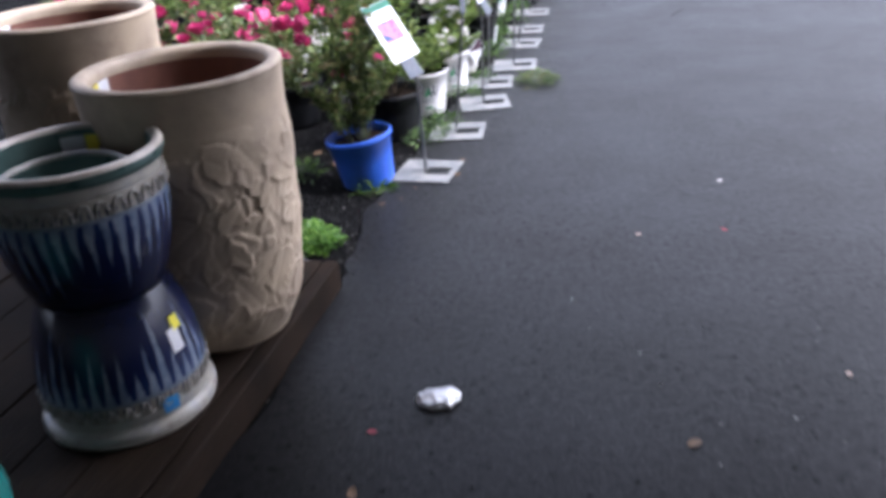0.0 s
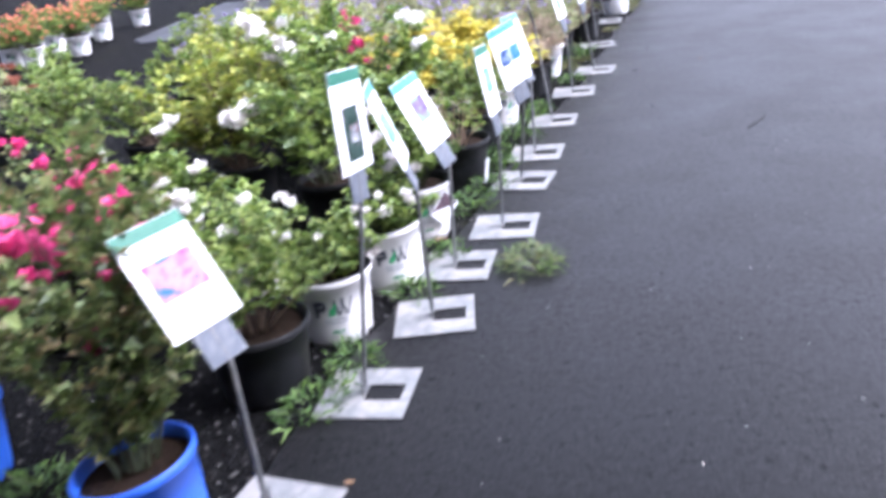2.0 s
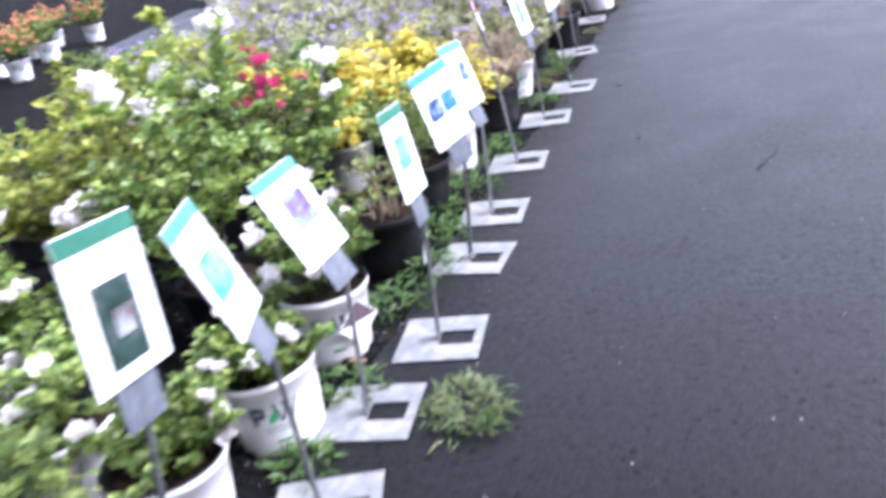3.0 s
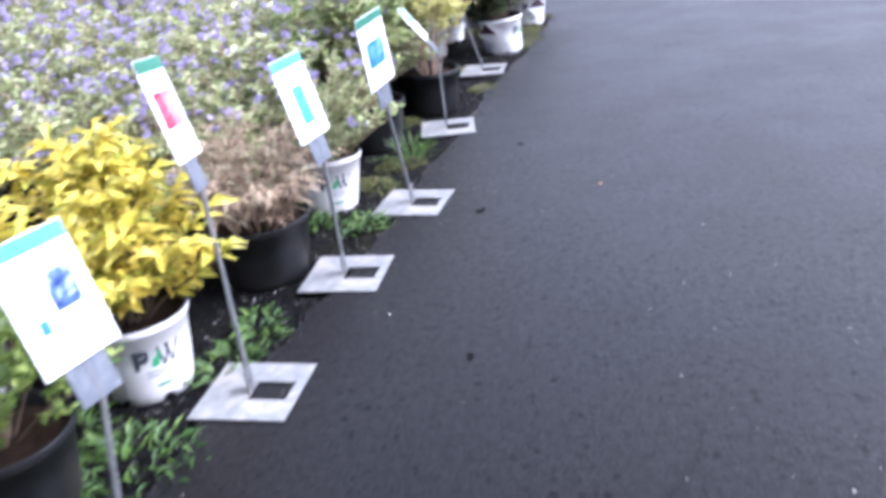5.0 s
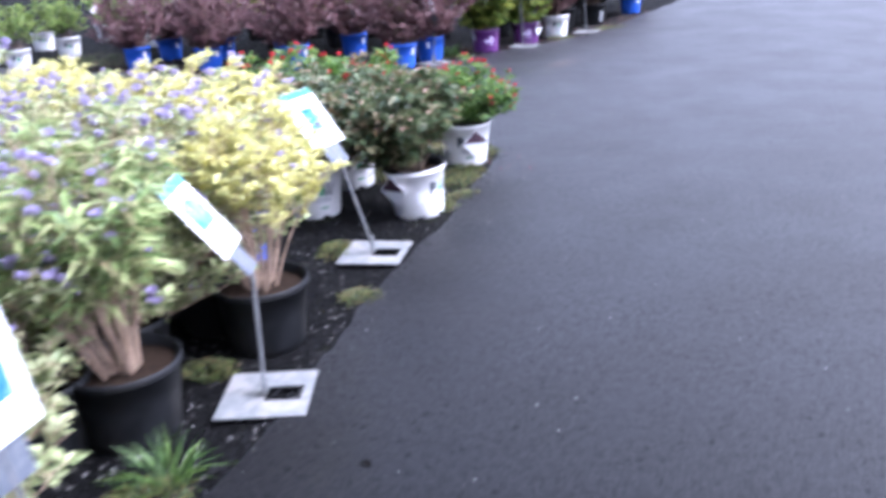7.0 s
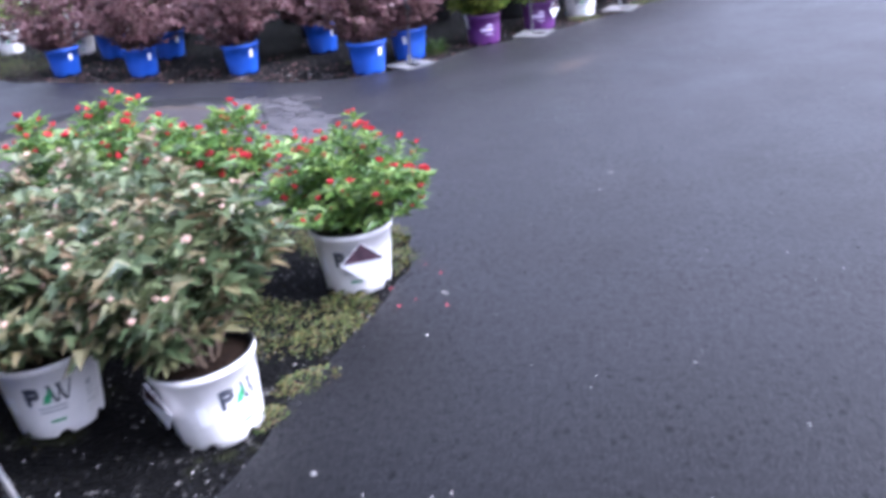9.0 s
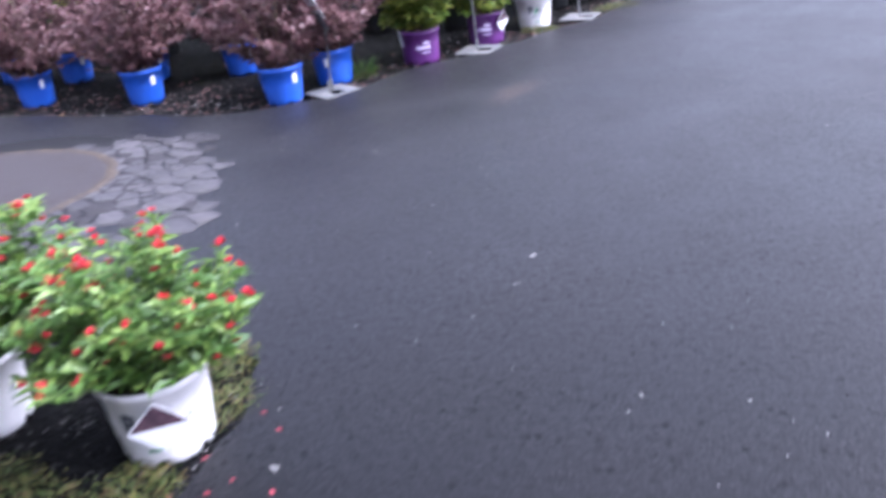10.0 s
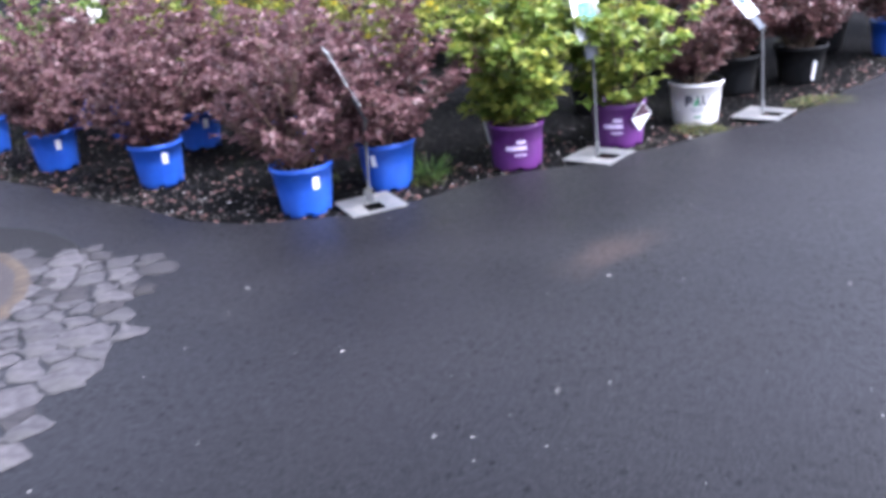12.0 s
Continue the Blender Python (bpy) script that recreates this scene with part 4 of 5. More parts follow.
PLANTS += [
    ("potted_maroon_shrub", 0.98, 16.68, "blue", "maroon_shrub", "purple-maroon shrub in a bright blue pot", 2, -60, 1.08),
    ("potted_maroon_shrub", 1.23, 17.1, "blue", "maroon_shrub", "purple-maroon shrub in a bright blue pot", 0, -120, 1.08),
    ("potted_maroon_shrub", -0.45, 17.78, "blue", "maroon_shrub", "purple-maroon shrub in a bright blue pot", 2, -60, 1.08),
    ("potted_maroon_shrub", 0.34, 17.7, "blue", "maroon_shrub", "purple-maroon shrub in a bright blue pot", 1, -60, 1.08),
    ("potted_maroon_shrub", -1.25, 18.02, "blue", "maroon_shrub", "purple-maroon shrub in a bright blue pot", 1, -60, 1.08),
    ("potted_maroon_shrub", -2.08, 17.55, "blue", "maroon_shrub", "purple-maroon shrub in a bright blue pot", 2, -60, 0.972),
    ("potted_maroon_shrub", -1.96, 18.25, "blue", "maroon_shrub", "purple-maroon shrub in a bright blue pot", 0, -60, 1.08),
    ("potted_leafy_shrub", 1.8, 17.5, "purple", "maple_like_shrub", "yellow-green lobed-leaf shrub in a printed purple pot", 0, -72, 1.0),
    ("potted_leafy_shrub", 2.25, 17.95, "purple", "maple_like_shrub", "yellow-green lobed-leaf shrub in a printed purple pot", 1, -90, 1.0),
    ("potted_dark_shrub", 2.61, 18.41, "white", "dark_shrub", "dark bronze shrub in a printed white pot", 0, -80, 1.0),
    ("potted_dark_shrub", 3.15, 19.5, "black", "dark_shrub", "dark bronze shrub in a black pot", 1, -80, 1.35),
    ("potted_dark_shrub", 3.75, 20.4, "blue", "dark_shrub", "dark bronze shrub in a blue pot", 2, -80, 1.4),
    ("potted_dark_shrub", 2.75, 19.2, "black", "dark_shrub", "dark bronze shrub in a black pot", 2, -80, 1.45),
]
LEANS = {(-0.32, 4.19): (-0.45, 0.9), (-0.09, 5.25): (-0.15, 0.15), (0.41, 7.92): (-0.2, 0.2), (0.72, 9.28): (-0.3, 0.15), (0.84, 10.04): (-0.25, 0.1), (1.1, 10.62): (-0.2, 0.15), (1.53, 12.05): (-0.4, 0.05), (-1.04, 4.48): (-0.1, 0.1)}
# pots that stand askew on the gravel, in degrees
TIPPED = {(-0.32, 4.19): -7, (1.53, 12.05): -4, (0.05, 5.68): -3, (0.72, 9.28): 3}
TAGS = {(1.53, 12.05): (-100, 0.165), (1.735, 12.97): (14, 0.15), (0.12, 6.14): (30, 0.15), (2.25, 17.95): (62, 0.17)}
LABELS = {(-0.32, 4.19): (150, 0.3), (0.25, 6.78): (25, 0.1), (3.15, 19.5): (20, 0.1), (1.8, 17.5): (-70, 0.2), (-1.04, 4.48): (200, 0.26), (0.05, 5.68): (140, 0.2)}
for name, x, y, pot, kind, label, variant, face, scale in PLANTS:
    ob = potted(name, x, y, pot, kind, label, variant, face, scale, FAR if y > 15 else BED, marks=pot != "blue" or y > 9, tag=TAGS.get((x, y)), stick=LABELS.get((x, y)), lean=LEANS.get((x, y), (-0.1, 0.05) if y < 12 else (0, 0)))
    if (x, y) in TIPPED:
        ob.matrix_basis = pose(x, y, ground_z(x, y) - 0.008, 0, TIPPED[x, y]) @ pose(0, 0, 0, 0, 0, face)
rng = random.Random(3)
# the violet shrubs stand close, row behind row
for row in range(5):
    for col in range(5):
        x, y = 0.32 - 0.5 * col + 0.13 * row + rng.uniform(-0.06, 0.06), 8.95 + 0.47 * row + rng.uniform(-0.06, 0.06)
        potted("potted_blue_spirea", x, y, "black", "blue_spirea", BLACK_SPIREA, (row + col) % 3, -60, rng.uniform(0.9, 1.05) + 0.05 * row, BED)
# golden shrubs behind the maroon ones
for x, y in ((-1.6, 19.0), (-0.8, 18.8), (0.0, 18.6), (0.7, 18.4), (1.2, 18.9), (1.95, 18.7), (0.3, 19.4), (-0.5, 19.6), (-1.3, 19.8), (1.1, 19.8), (2.1, 19.7), (0.2, 20.4), (-0.9, 20.7), (1.6, 20.7), (2.7, 20.5)):
    potted("potted_golden_shrub", x, y, "black", "gold_shrub", "shrub with yellow blooms in a black pot", rng.randrange(3), -60, rng.uniform(1.05, 1.25), FAR)
# more pale yellow and violet shrubs towards the cross drive
for x, y in ((-0.5, 11.35), (-0.95, 11.45), (-1.5, 11.3), (-1.25, 11.95), (-0.75, 12.0)):
    potted("potted_blue_spirea", x, y, "black", "blue_spirea", BLACK_SPIREA, rng.randrange(3), -60, rng.uniform(1.25, 1.4), BED)
for x, y in ((-0.3, 12.1), (0.05, 12.25), (-1.05, 12.5), (-0.5, 12.65), (-1.7, 12.2)):
    potted("potted_variegated_shrub", x, y, "black", "variegated_spirea", VARIE, rng.randrange(3), -60, rng.uniform(0.88, 1.02), BED)
for x, y in ((-2.5, 18.6), (-1.9, 19.3), (-2.6, 19.6)):
    potted("potted_white_rose", x, y, "white", "tall_white_rose", "tall green rose with large white blooms in a white pot", rng.randrange(3), -60, 1.2, FAR)
for x, y in ((3.3, 20.6), (2.6, 19.8), (3.9, 21.6), (3.2, 21.6)):
    potted("potted_dark_shrub", x, y, "black", "dark_shrub", "dark bronze shrub in a black pot", rng.randrange(3), -80, 1.4, FAR)
# coral flowers in white pots, far off on the gravel
for x, y in ((-5.5, 13.0), (-5.25, 13.7), (-5.9, 13.2), (-5.7, 12.2), (-5.6, 15.1), (-5.9, 14.3), (-5.6, 16.5), (-6.1, 15.7), (-6.4, 14.8), (-6.3, 16.6)):
    potted("potted_coral_shrub", x, y, "white", "coral_shrub", "low shrub with coral blooms in a white pot", rng.randrange(2), -60, 1.1, "coral shrubs in white pots")
for x, y in ((-3.68, 17.95), (-3.56, 19.0), (-3.7, 20.5), (-4.4, 18.6), (-4.3, 19.8)):
    potted("potted_green_shrub", x, y, "white", "green_shrub", "round green shrub in a white nursery pot", rng.randrange(3), -60, 1.0, "green shrubs in white pots")
potted("potted_stonecrop", -3.15, 8.25, "black", "stonecrop", "stonecrop with rusty red seed heads in a black pot", 0, -60, 1.2, BED)
potted("potted_stonecrop", -3.6, 8.7, "black", "stonecrop", "stonecrop with rusty red seed heads in a black pot", 1, -60, 1.2, BED)

# ---- glazed pots on the timber platform ----
DECK_Z = 0.105
EDGE_TURN = math.degrees(math.atan2(-(-0.32 + 0.6), 3.13 - 1.91))
deck = thing("timber_platform", pose(-0.33, 3.12, GROUND_Z, 0, 0, EDGE_TURN), "low platform of dark weathered timber boards", "platform")
FASCIA = box("edge_beam", 0.055, 4.6, DECK_Z - GROUND_Z - 0.002, TIMBER, 0.008)
part("edge_beam", FASCIA, deck, "worn squared edge beam", pose(-0.03, -2.3, 0))
END_BEAM = box("end_beam", 0.055, 1.9, DECK_Z - GROUND_Z - 0.045, TIMBER, 0.006)
part("end_beam", END_BEAM, deck, "", pose(-1.01, -0.05, 0, 0, 0, 90))
BOARD = box("board", 0.186, 4.58, 0.036, TIMBER, 0.005)
LONG_BOARD = box("board", 0.186, 4.75, 0.036, TIMBER, 0.005)
for i in range(10):
    part("board", LONG_BOARD if i > 2 else BOARD, deck, "", pose(0, 0.085 if i > 2 else 0, 0) @ pose(-0.155 - 0.19 * i, -2.3, DECK_Z - GROUND_Z - 0.036 - 0.0015 * (i % 3)))


def relief_body(r_foot, r_belly, r_rim, h, seed):
    """A turned jar wall with vines, leaves and blossoms standing proud of it."""
    rng = np.random.default_rng(seed)
    nu, nv = 300, 150
    u = np.linspace(0, 2 * math.pi, nu, endpoint=False)[:, None]
    v = np.linspace(0, 1, nv)[None, :]
    radius = np.interp(v[0], [0, 0.03, 0.15, 0.45, 0.7, 0.93, 1.0], [r_foot * 0.95, r_foot, r_foot + (r_belly - r_foot) * 0.55, r_belly, r_belly * 1.02, r_rim * 0.985, r_rim])
    rise = np.zeros((nu, nv))
    arc, hh = u * r_belly, v * h

    def stamp(cu, cz, ang, a, b, top, vein=0.0):
        """One leaf with a raised border and a sunk mid-vein, laid over what is there."""
        du = (arc - cu + math.pi * r_belly) % (2 * math.pi * r_belly) - math.pi * r_belly
        dz = hh - cz
        p, q = du * math.cos(ang) + dz * math.sin(ang), -du * math.sin(ang) + dz * math.cos(ang)
        d = (p / a) ** 2 + (q / (b * (1.08 - 0.4 * p / a + 0.1 * np.cos(9 * p / a)))) ** 2
        inside = d < 1
        body = top * (0.72 + 0.28 * d ** 2) - vein * np.exp(-((q / 0.006) ** 2))
        rise[inside] = body[inside]

    # leaf sprays: each a fan of broad lobes on a curling stem
    for s in range(110):
        cu, z = rng.uniform(0, 2 * math.pi * r_belly), h * rng.uniform(0.02, 0.8)
        ang, size = rng.uniform(0, 2 * math.pi), rng.uniform(0.055, 0.085)
        w, x, y = ang + math.pi, cu, z
        for k in range(10):
            w += rng.normal(0.14, 0.1)
            x, y = x + math.cos(w) * 0.013, y + math.sin(w) * 0.013
            stamp(x, y, w, 0.015, 0.006, 0.008)
        for k in (-1.15, 1.15, -0.6, 0.6, 0.0):
            b = ang + k * rng.uniform(0.8, 1.1)
            stamp(cu + math.cos(b) * size * 0.8, z + math.sin(b) * size * 0.8, b, size, size * rng.uniform(0.42, 0.58), rng.uniform(0.006, 0.014), 0.001)
    rise *= np.clip((v - 0.03) * 20, 0, 1) * np.clip((0.86 - v) * 12, 0, 1)
    r = radius[None, :] + rise
    grid = np.stack([r * np.cos(u), r * np.sin(u), np.broadcast_to(hh, r.shape)], -1).reshape(-1, 3)
    faces = [(i * nv + j, ((i + 1) % nu) * nv + j, ((i + 1) % nu) * nv + j + 1, i * nv + j + 1) for i in range(nu) for j in range(nv - 1)]
    return mesh_of("body", grid, faces, STONE_GLAZE, True)


def relief_planter(x, y, turn, seed, h, rim):
    ob = thing("tall_planter", pose(x, y, DECK_Z, 0, 0, turn), "tall cream glazed planter with raised vine and leaf relief", "planter", "relief planters")
    part("body", relief_body(rim * 0.7, rim * 0.93, rim, h, seed), ob)
    part("rim", lathe("rim", [(rim - 0.003, h - 0.005), (rim + 0.003, h + 0.002), (rim + 0.001, h + 0.013), (rim - 0.012, h + 0.02), (rim - 0.034, h + 0.014), (rim - 0.042, h), (rim - 0.042, h - 0.02)], STONE_GLAZE, 72), ob, "smooth rounded cream rim")
    part("inside", lathe("inside", [(rim - 0.041, h - 0.012), (rim - 0.05, h - 0.3), (0.18, 0.06), (0.001, 0.05)], TERRACOTTA, 48), ob, "bare red-brown clay inside")
    inner = lambda z: rim - 0.0455 - (h - z) * 0.01
    for name, a0, a1, mat in (("price_tag", 2.62, 2.86, TAG_WHITE), ("yellow_label", 2.86, 3.02, TAG_YELLOW)):
        part(name, curved_patch(name, inner, a0, a1, h - 0.06, h - 0.018, mat, off=-0.003), ob, "", pose(0, 0, 0, 0, 0, -turn + 15))
    return ob


relief_planter(-0.632, 2.735, 20, 4, 0.797, 0.283)
relief_planter(-1.1, 3.18, 200, 9, 0.89, 0.275)


def striped_pot(ob, name, flipped):
    """A waisted bowl-shaped pot with run glaze; the lower one stands on its rim."""
    h = 0.325
    prof = [(0.16, 0.0), (0.167, 0.012), (0.184, 0.05), (0.203, 0.11), (0.2145, 0.175), (0.2165, 0.235), (0.2085, 0.262)]
    tall = Matrix.Diagonal((1, 1, 1.115, 1))
    m = (pose(0, 0, h * 1.115, 180) if flipped else pose(0, 0, 0.002)) @ tall
    pot = part(name, lathe("bowl", prof, RUN_GLAZE, 72, uv=True), ob, "deep blue glaze with pale vertical runs", m)
    part("neck_band", lathe("neck_band", [(0.2072, 0.26), (0.211, 0.268), (0.208, 0.275), (0.208, 0.288)], CREAM_GLAZE, 72), pot, "cream beaded band")
    part("rim", lathe("rim", [(0.209, 0.286), (0.222, 0.290), (0.228, 0.301), (0.2275, 0.314)], CREAM_GLAZE if flipped else TEAL_LINING, 72), pot, "thick cream rim" if flipped else "grey-teal glazed rim")
    part("lip", lathe("lip", [(0.2275, 0.313), (0.225, 0.321), (0.217, 0.325), (0.205, 0.323), (0.198, 0.312)], LIP_GLAZE, 72), pot, "pale cream lip")
    part("lining", lathe("lining", [(0.199, 0.315), (0.196, 0.27), (0.185, 0.2), (0.14, 0.06), (0.001, 0.05)], TEAL_LINING, 48), pot, "grey-green glazed lining")
    arch = mesh_of("loop", *tube([(0.2165, 0.016 * math.cos(q) , -0.012 + 0.03 * math.sin(q)) for q in np.linspace(0, math.pi, 7)], 0.004, 0.004, 5), CREAM_GLAZE, True)
    for i in range(34):
        part("loop", arch, pot, "", pose(0, 0, 0.236, 0, 0, i * 360 / 34))
    return pot


LIP_GLAZE = surface("pale_lip_glaze", (0.5, 0.45, 0.38), (0.64, 0.58, 0.5), 22, 0.3, 0.05, dirt=(0.4, 0.34, 0.27), dirt_scale=12)
TEAL_LINING = surface("grey_teal_glaze", (0.05, 0.10, 0.09), (0.09, 0.15, 0.135), 14, 0.3, 0.05)
stack = thing("glazed_pot", pose(-0.81, 2.33, DECK_Z), "upturned blue pot with pale glaze runs, cream rim below", "planter", "striped glazed pots")
striped_pot(stack, "bowl", True)
at_low = lambda z: float(np.interp((0.3624 - z) / 1.115, [0, 0.012, 0.05, 0.11, 0.18, 0.235], [0.16, 0.167, 0.184, 0.203, 0.2145, 0.2165]))
part("price_tag", curved_patch("price_tag", at_low, -0.5, -0.32, 0.2, 0.262, TAG_WHITE, 0.003), stack, "white price sticker")
part("yellow_label", curved_patch("yellow_label", at_low, -0.4, -0.26, 0.255, 0.29, TAG_YELLOW, 0.005), stack, "yellow sticker")
part("blue_label", curved_patch("blue_label", at_low, -0.82, -0.62, 0.06, 0.1, TAG_BLUE, 0.003), stack, "blue sticker")
upper = thing("glazed_pot", pose(-0.81, 2.33, DECK_Z + 0.3635), "blue pot with pale glaze runs standing on another", "planter", "striped glazed pots")
striped_pot(upper, "bowl", False)
inner = lambda z: 0.1935
for name, a0, a1, mat in (("price_tag", 1.75, 2.05, TAG_WHITE), ("yellow_label", 1.5, 1.74, TAG_YELLOW)):
    part(name, curved_patch(name, inner, a0, a1, 0.29, 0.335, mat, off=0.0), upper)
nested = thing("small_glazed_pot", pose(-0.825, 2.325, DECK_Z + 0.43), "small cream-rimmed grey-green pot set inside another", "planter")
part("rim", lathe("rim", [(0.146, 0.225), (0.156, 0.23), (0.158, 0.238), (0.15, 0.244), (0.14, 0.24), (0.137, 0.23)], CREAM_GLAZE, 64), nested, "thin cream rim")
part("body", lathe("body", [(0.001, 0.0), (0.11, 0.0), (0.135, 0.09), (0.15, 0.232)], TEAL_LINING, 48), nested)
part("lining", lathe("lining", [(0.138, 0.235), (0.125, 0.09), (0.1, 0.02), (0.001, 0.015)], TEAL_LINING, 48), nested)
teal = thing("teal_pot", pose(-0.99, 1.63, DECK_Z), "rounded glossy teal glazed pot on the timber platform", "planter")
part("body", lathe("body", [(0.11, 0), (0.12, 0.01), (0.17, 0.08), (0.2, 0.17), (0.2, 0.24), (0.18, 0.3), (0.165, 0.32)], TEAL_GLAZE, 64), teal)
part("rim", lathe("rim", [(0.164, 0.318), (0.178, 0.325), (0.182, 0.335), (0.176, 0.345), (0.16, 0.345), (0.152, 0.335), (0.15, 0.2), (0.001, 0.15)], TEAL_GLAZE, 64), teal)

# ---- worn patch of older paving ----
RING = Vector((-0.45, 15.1))


def worn_ring(name, profile, material):
    """A disc or ring whose outline has crumbled unevenly."""
    me = lathe(name, profile, material, 160)
    for v in me.vertices:
        q, d = math.atan2(v.co.y, v.co.x), math.hypot(v.co.x, v.co.y)
        f = 1 + 0.035 * math.sin(3 * q + 1) + 0.03 * math.sin(2 * q) + 0.02 * noise.noise((math.cos(q) * 7, math.sin(q) * 7, d * 2)) + 0.016 * noise.noise((math.cos(q) * 22, math.sin(q) * 22, d * 5))
        v.co.x, v.co.y = v.co.x * f, v.co.y * f
    return me


patch = new("concrete_patch", worn_ring("concrete_patch", [(0.001, 0.0065), (0.5, 0.006), (0.75, 0.0055), (0.81, 0.004)], PATCH_CONCRETE))
OCHRE_RIM = dull(surface("ochre_worn_rim", (0.036, 0.029, 0.024), (0.085, 0.068, 0.052), 24, 0.8, 0.5, dirt=(0.03, 0.028, 0.029), dirt_scale=5), 0.12)
part("worn_rim", worn_ring("worn_rim", [(0.785, 0.004), (0.81, 0.0075), (0.83, 0.0065), (0.86, 0.0)], OCHRE_RIM), patch, "crumbling ochre edge")
patch.matrix_basis = pose(RING.x, RING.y, PAVED_Z + 0.001)
tagged(patch, "round worn patch of tan concrete set in the drive", "pavement", kind="structure")


def cell(centre, others, reach):
    """The part of the plane nearer to centre than to the others."""
    ring = [(centre[0] + reach * math.cos(a), centre[1] + reach * math.sin(a)) for a in np.linspace(0, 2 * math.pi, 13)[:-1]]
    for o in others:
        mx, my, dx, dy = (centre[0] + o[0]) / 2, (centre[1] + o[1]) / 2, o[0] - centre[0], o[1] - centre[1]
        out = []
        for (ax, ay), (bx, by) in zip(ring, ring[1:] + ring[:1]):
            fa, fb = (ax - mx) * dx + (ay - my) * dy, (bx - mx) * dx + (by - my) * dy
            if fa <= 0:
                out.append((ax, ay))
            if fa * fb < 0:
                w = fa / (fa - fb)
                out.append((ax + (bx - ax) * w, ay + (by - ay) * w))
        ring = out
        if len(ring) < 3:
            return []
    return ring


def old_paving():
    rng = np.random.default_rng(12)
    seeds = []
    # a few large slabs, then smaller and smaller bits between them
    for size, tries in ((0.3, 10), (0.21, 50), (0.14, 300), (0.095, 1800), (0.065, 4500)):
        for _ in range(tries):
            a, r = rng.uniform(-1.9, 1.5), rng.uniform(0.84, 2.0)
            p = (RING.x + r * math.cos(a), RING.y + r * math.sin(a))
            if size > 0.2 and r < 1.2 or size < 0.08 and r > 1.3 and rng.uniform() < 0.7:
                continue
            if all(math.hypot(p[0] - q[0], p[1] - q[1]) > 0.52 * (size + w) for q, _, _, w in seeds):
                seeds.append((p, a, r, size * rng.uniform(0.8, 1.0)))
    base = new("cracked_paving", lathe("cracked_paving", [(0.82, 0.001), (1.0, 0.0012), (1.1, 0.0)], DARK_CRACK, 64))
    base.matrix_basis = pose(RING.x, RING.y, PAVED_Z + 0.0005)
    tagged(base, "crazed older grey asphalt broken into small slabs", "pavement", kind="structure")
    for p, a, r, size in seeds:
        limit = float(np.interp(a, [-1.6, -0.9, -0.6, -0.25, 0, 0.35, 0.65, 1.0, 1.15], [1.42, 1.6, 1.7, 1.74, 1.6, 1.5, 1.42, 1.16, 1.0])) + 0.07 * math.sin(a * 11)
        if r > limit or a > 1.15 or a < -1.6:
            continue
        near = []
        for q, _, _, w in seeds:
            d = math.hypot(p[0] - q[0], p[1] - q[1])
            if 0 < d < 0.6:
                f = 1 + (size * size - w * w) / (4 * d * d)
                near.append((p[0] + (q[0] - p[0]) * f, p[1] + (q[1] - p[1]) * f))
        ring = cell(p, near, size * 1.5)
        if len(ring) < 3 or r > limit - 0.14 and rng.uniform() < 0.22 or rng.uniform() < 0.03:
            continue
        # corners are chipped a little and edges run uneven
        ring = [((ax * f + bx * (1 - f)), (ay * f + by * (1 - f))) for (ax, ay), (bx, by) in zip(ring, ring[1:] + ring[:1]) for f in (0.96, 0.68, 0.36)]
        gap = rng.uniform(0.004, 0.015)
        top = []
        for x, y in ring:
            x, y = x - p[0], y - p[1]
            d = math.hypot(x, y)
            f = max(0.5, 1 - gap / max(d, 0.01))
            top.append((x * f + rng.normal(0, 0.006), y * f + rng.normal(0, 0.006), 0.0025 + rng.uniform(0, 0.001)))
        low = [(x * 1.04, y * 1.04, 0.0) for x, y, _ in top]
        n = len(top)
        me = mesh_of("slab", top + low, [tuple(range(n))] + [(i, n + i, n + (i + 1) % n, (i + 1) % n) for i in range(n)], OLD_PAVING)
        part("slab", me, base, "", pose(p[0] - RING.x, p[1] - RING.y, 0.001))


old_paving()

# ---- weeds, chips and litter ----


def ground_cover(name, x, y, r, count, size, width, height, mat, label, seed, z=GROUND_Z, spike=0.4):
    rng = np.random.default_rng(seed)
    a, q = rng.uniform(0, 2 * math.pi, count), r * np.sqrt(rng.uniform(0, 1, count)) * rng.uniform(0.7, 1.1, count)
    P = np.stack([q * np.cos(a), q * np.sin(a) * 0.75, height * rng.uniform(0, 1, count) * (1 - (q / (r * 1.15)) ** 2).clip(0)], 1)
    D = np.stack([np.cos(a + rng.normal(0, 1, count)), np.sin(a + rng.normal(0, 1, count)), rng.uniform(0.1, spike * 2, count)], 1)
    f = rng.uniform(0.6, 1.2, count)
    ob = new(name, mesh_of(name, *blades(P, D, size * f, width * f, rng), mat))
    ob.matrix_basis = pose(x, y, z, 0, 0, seed * 40)
    return tagged(ob, label, "weed", "weeds along the paving", "stuff")


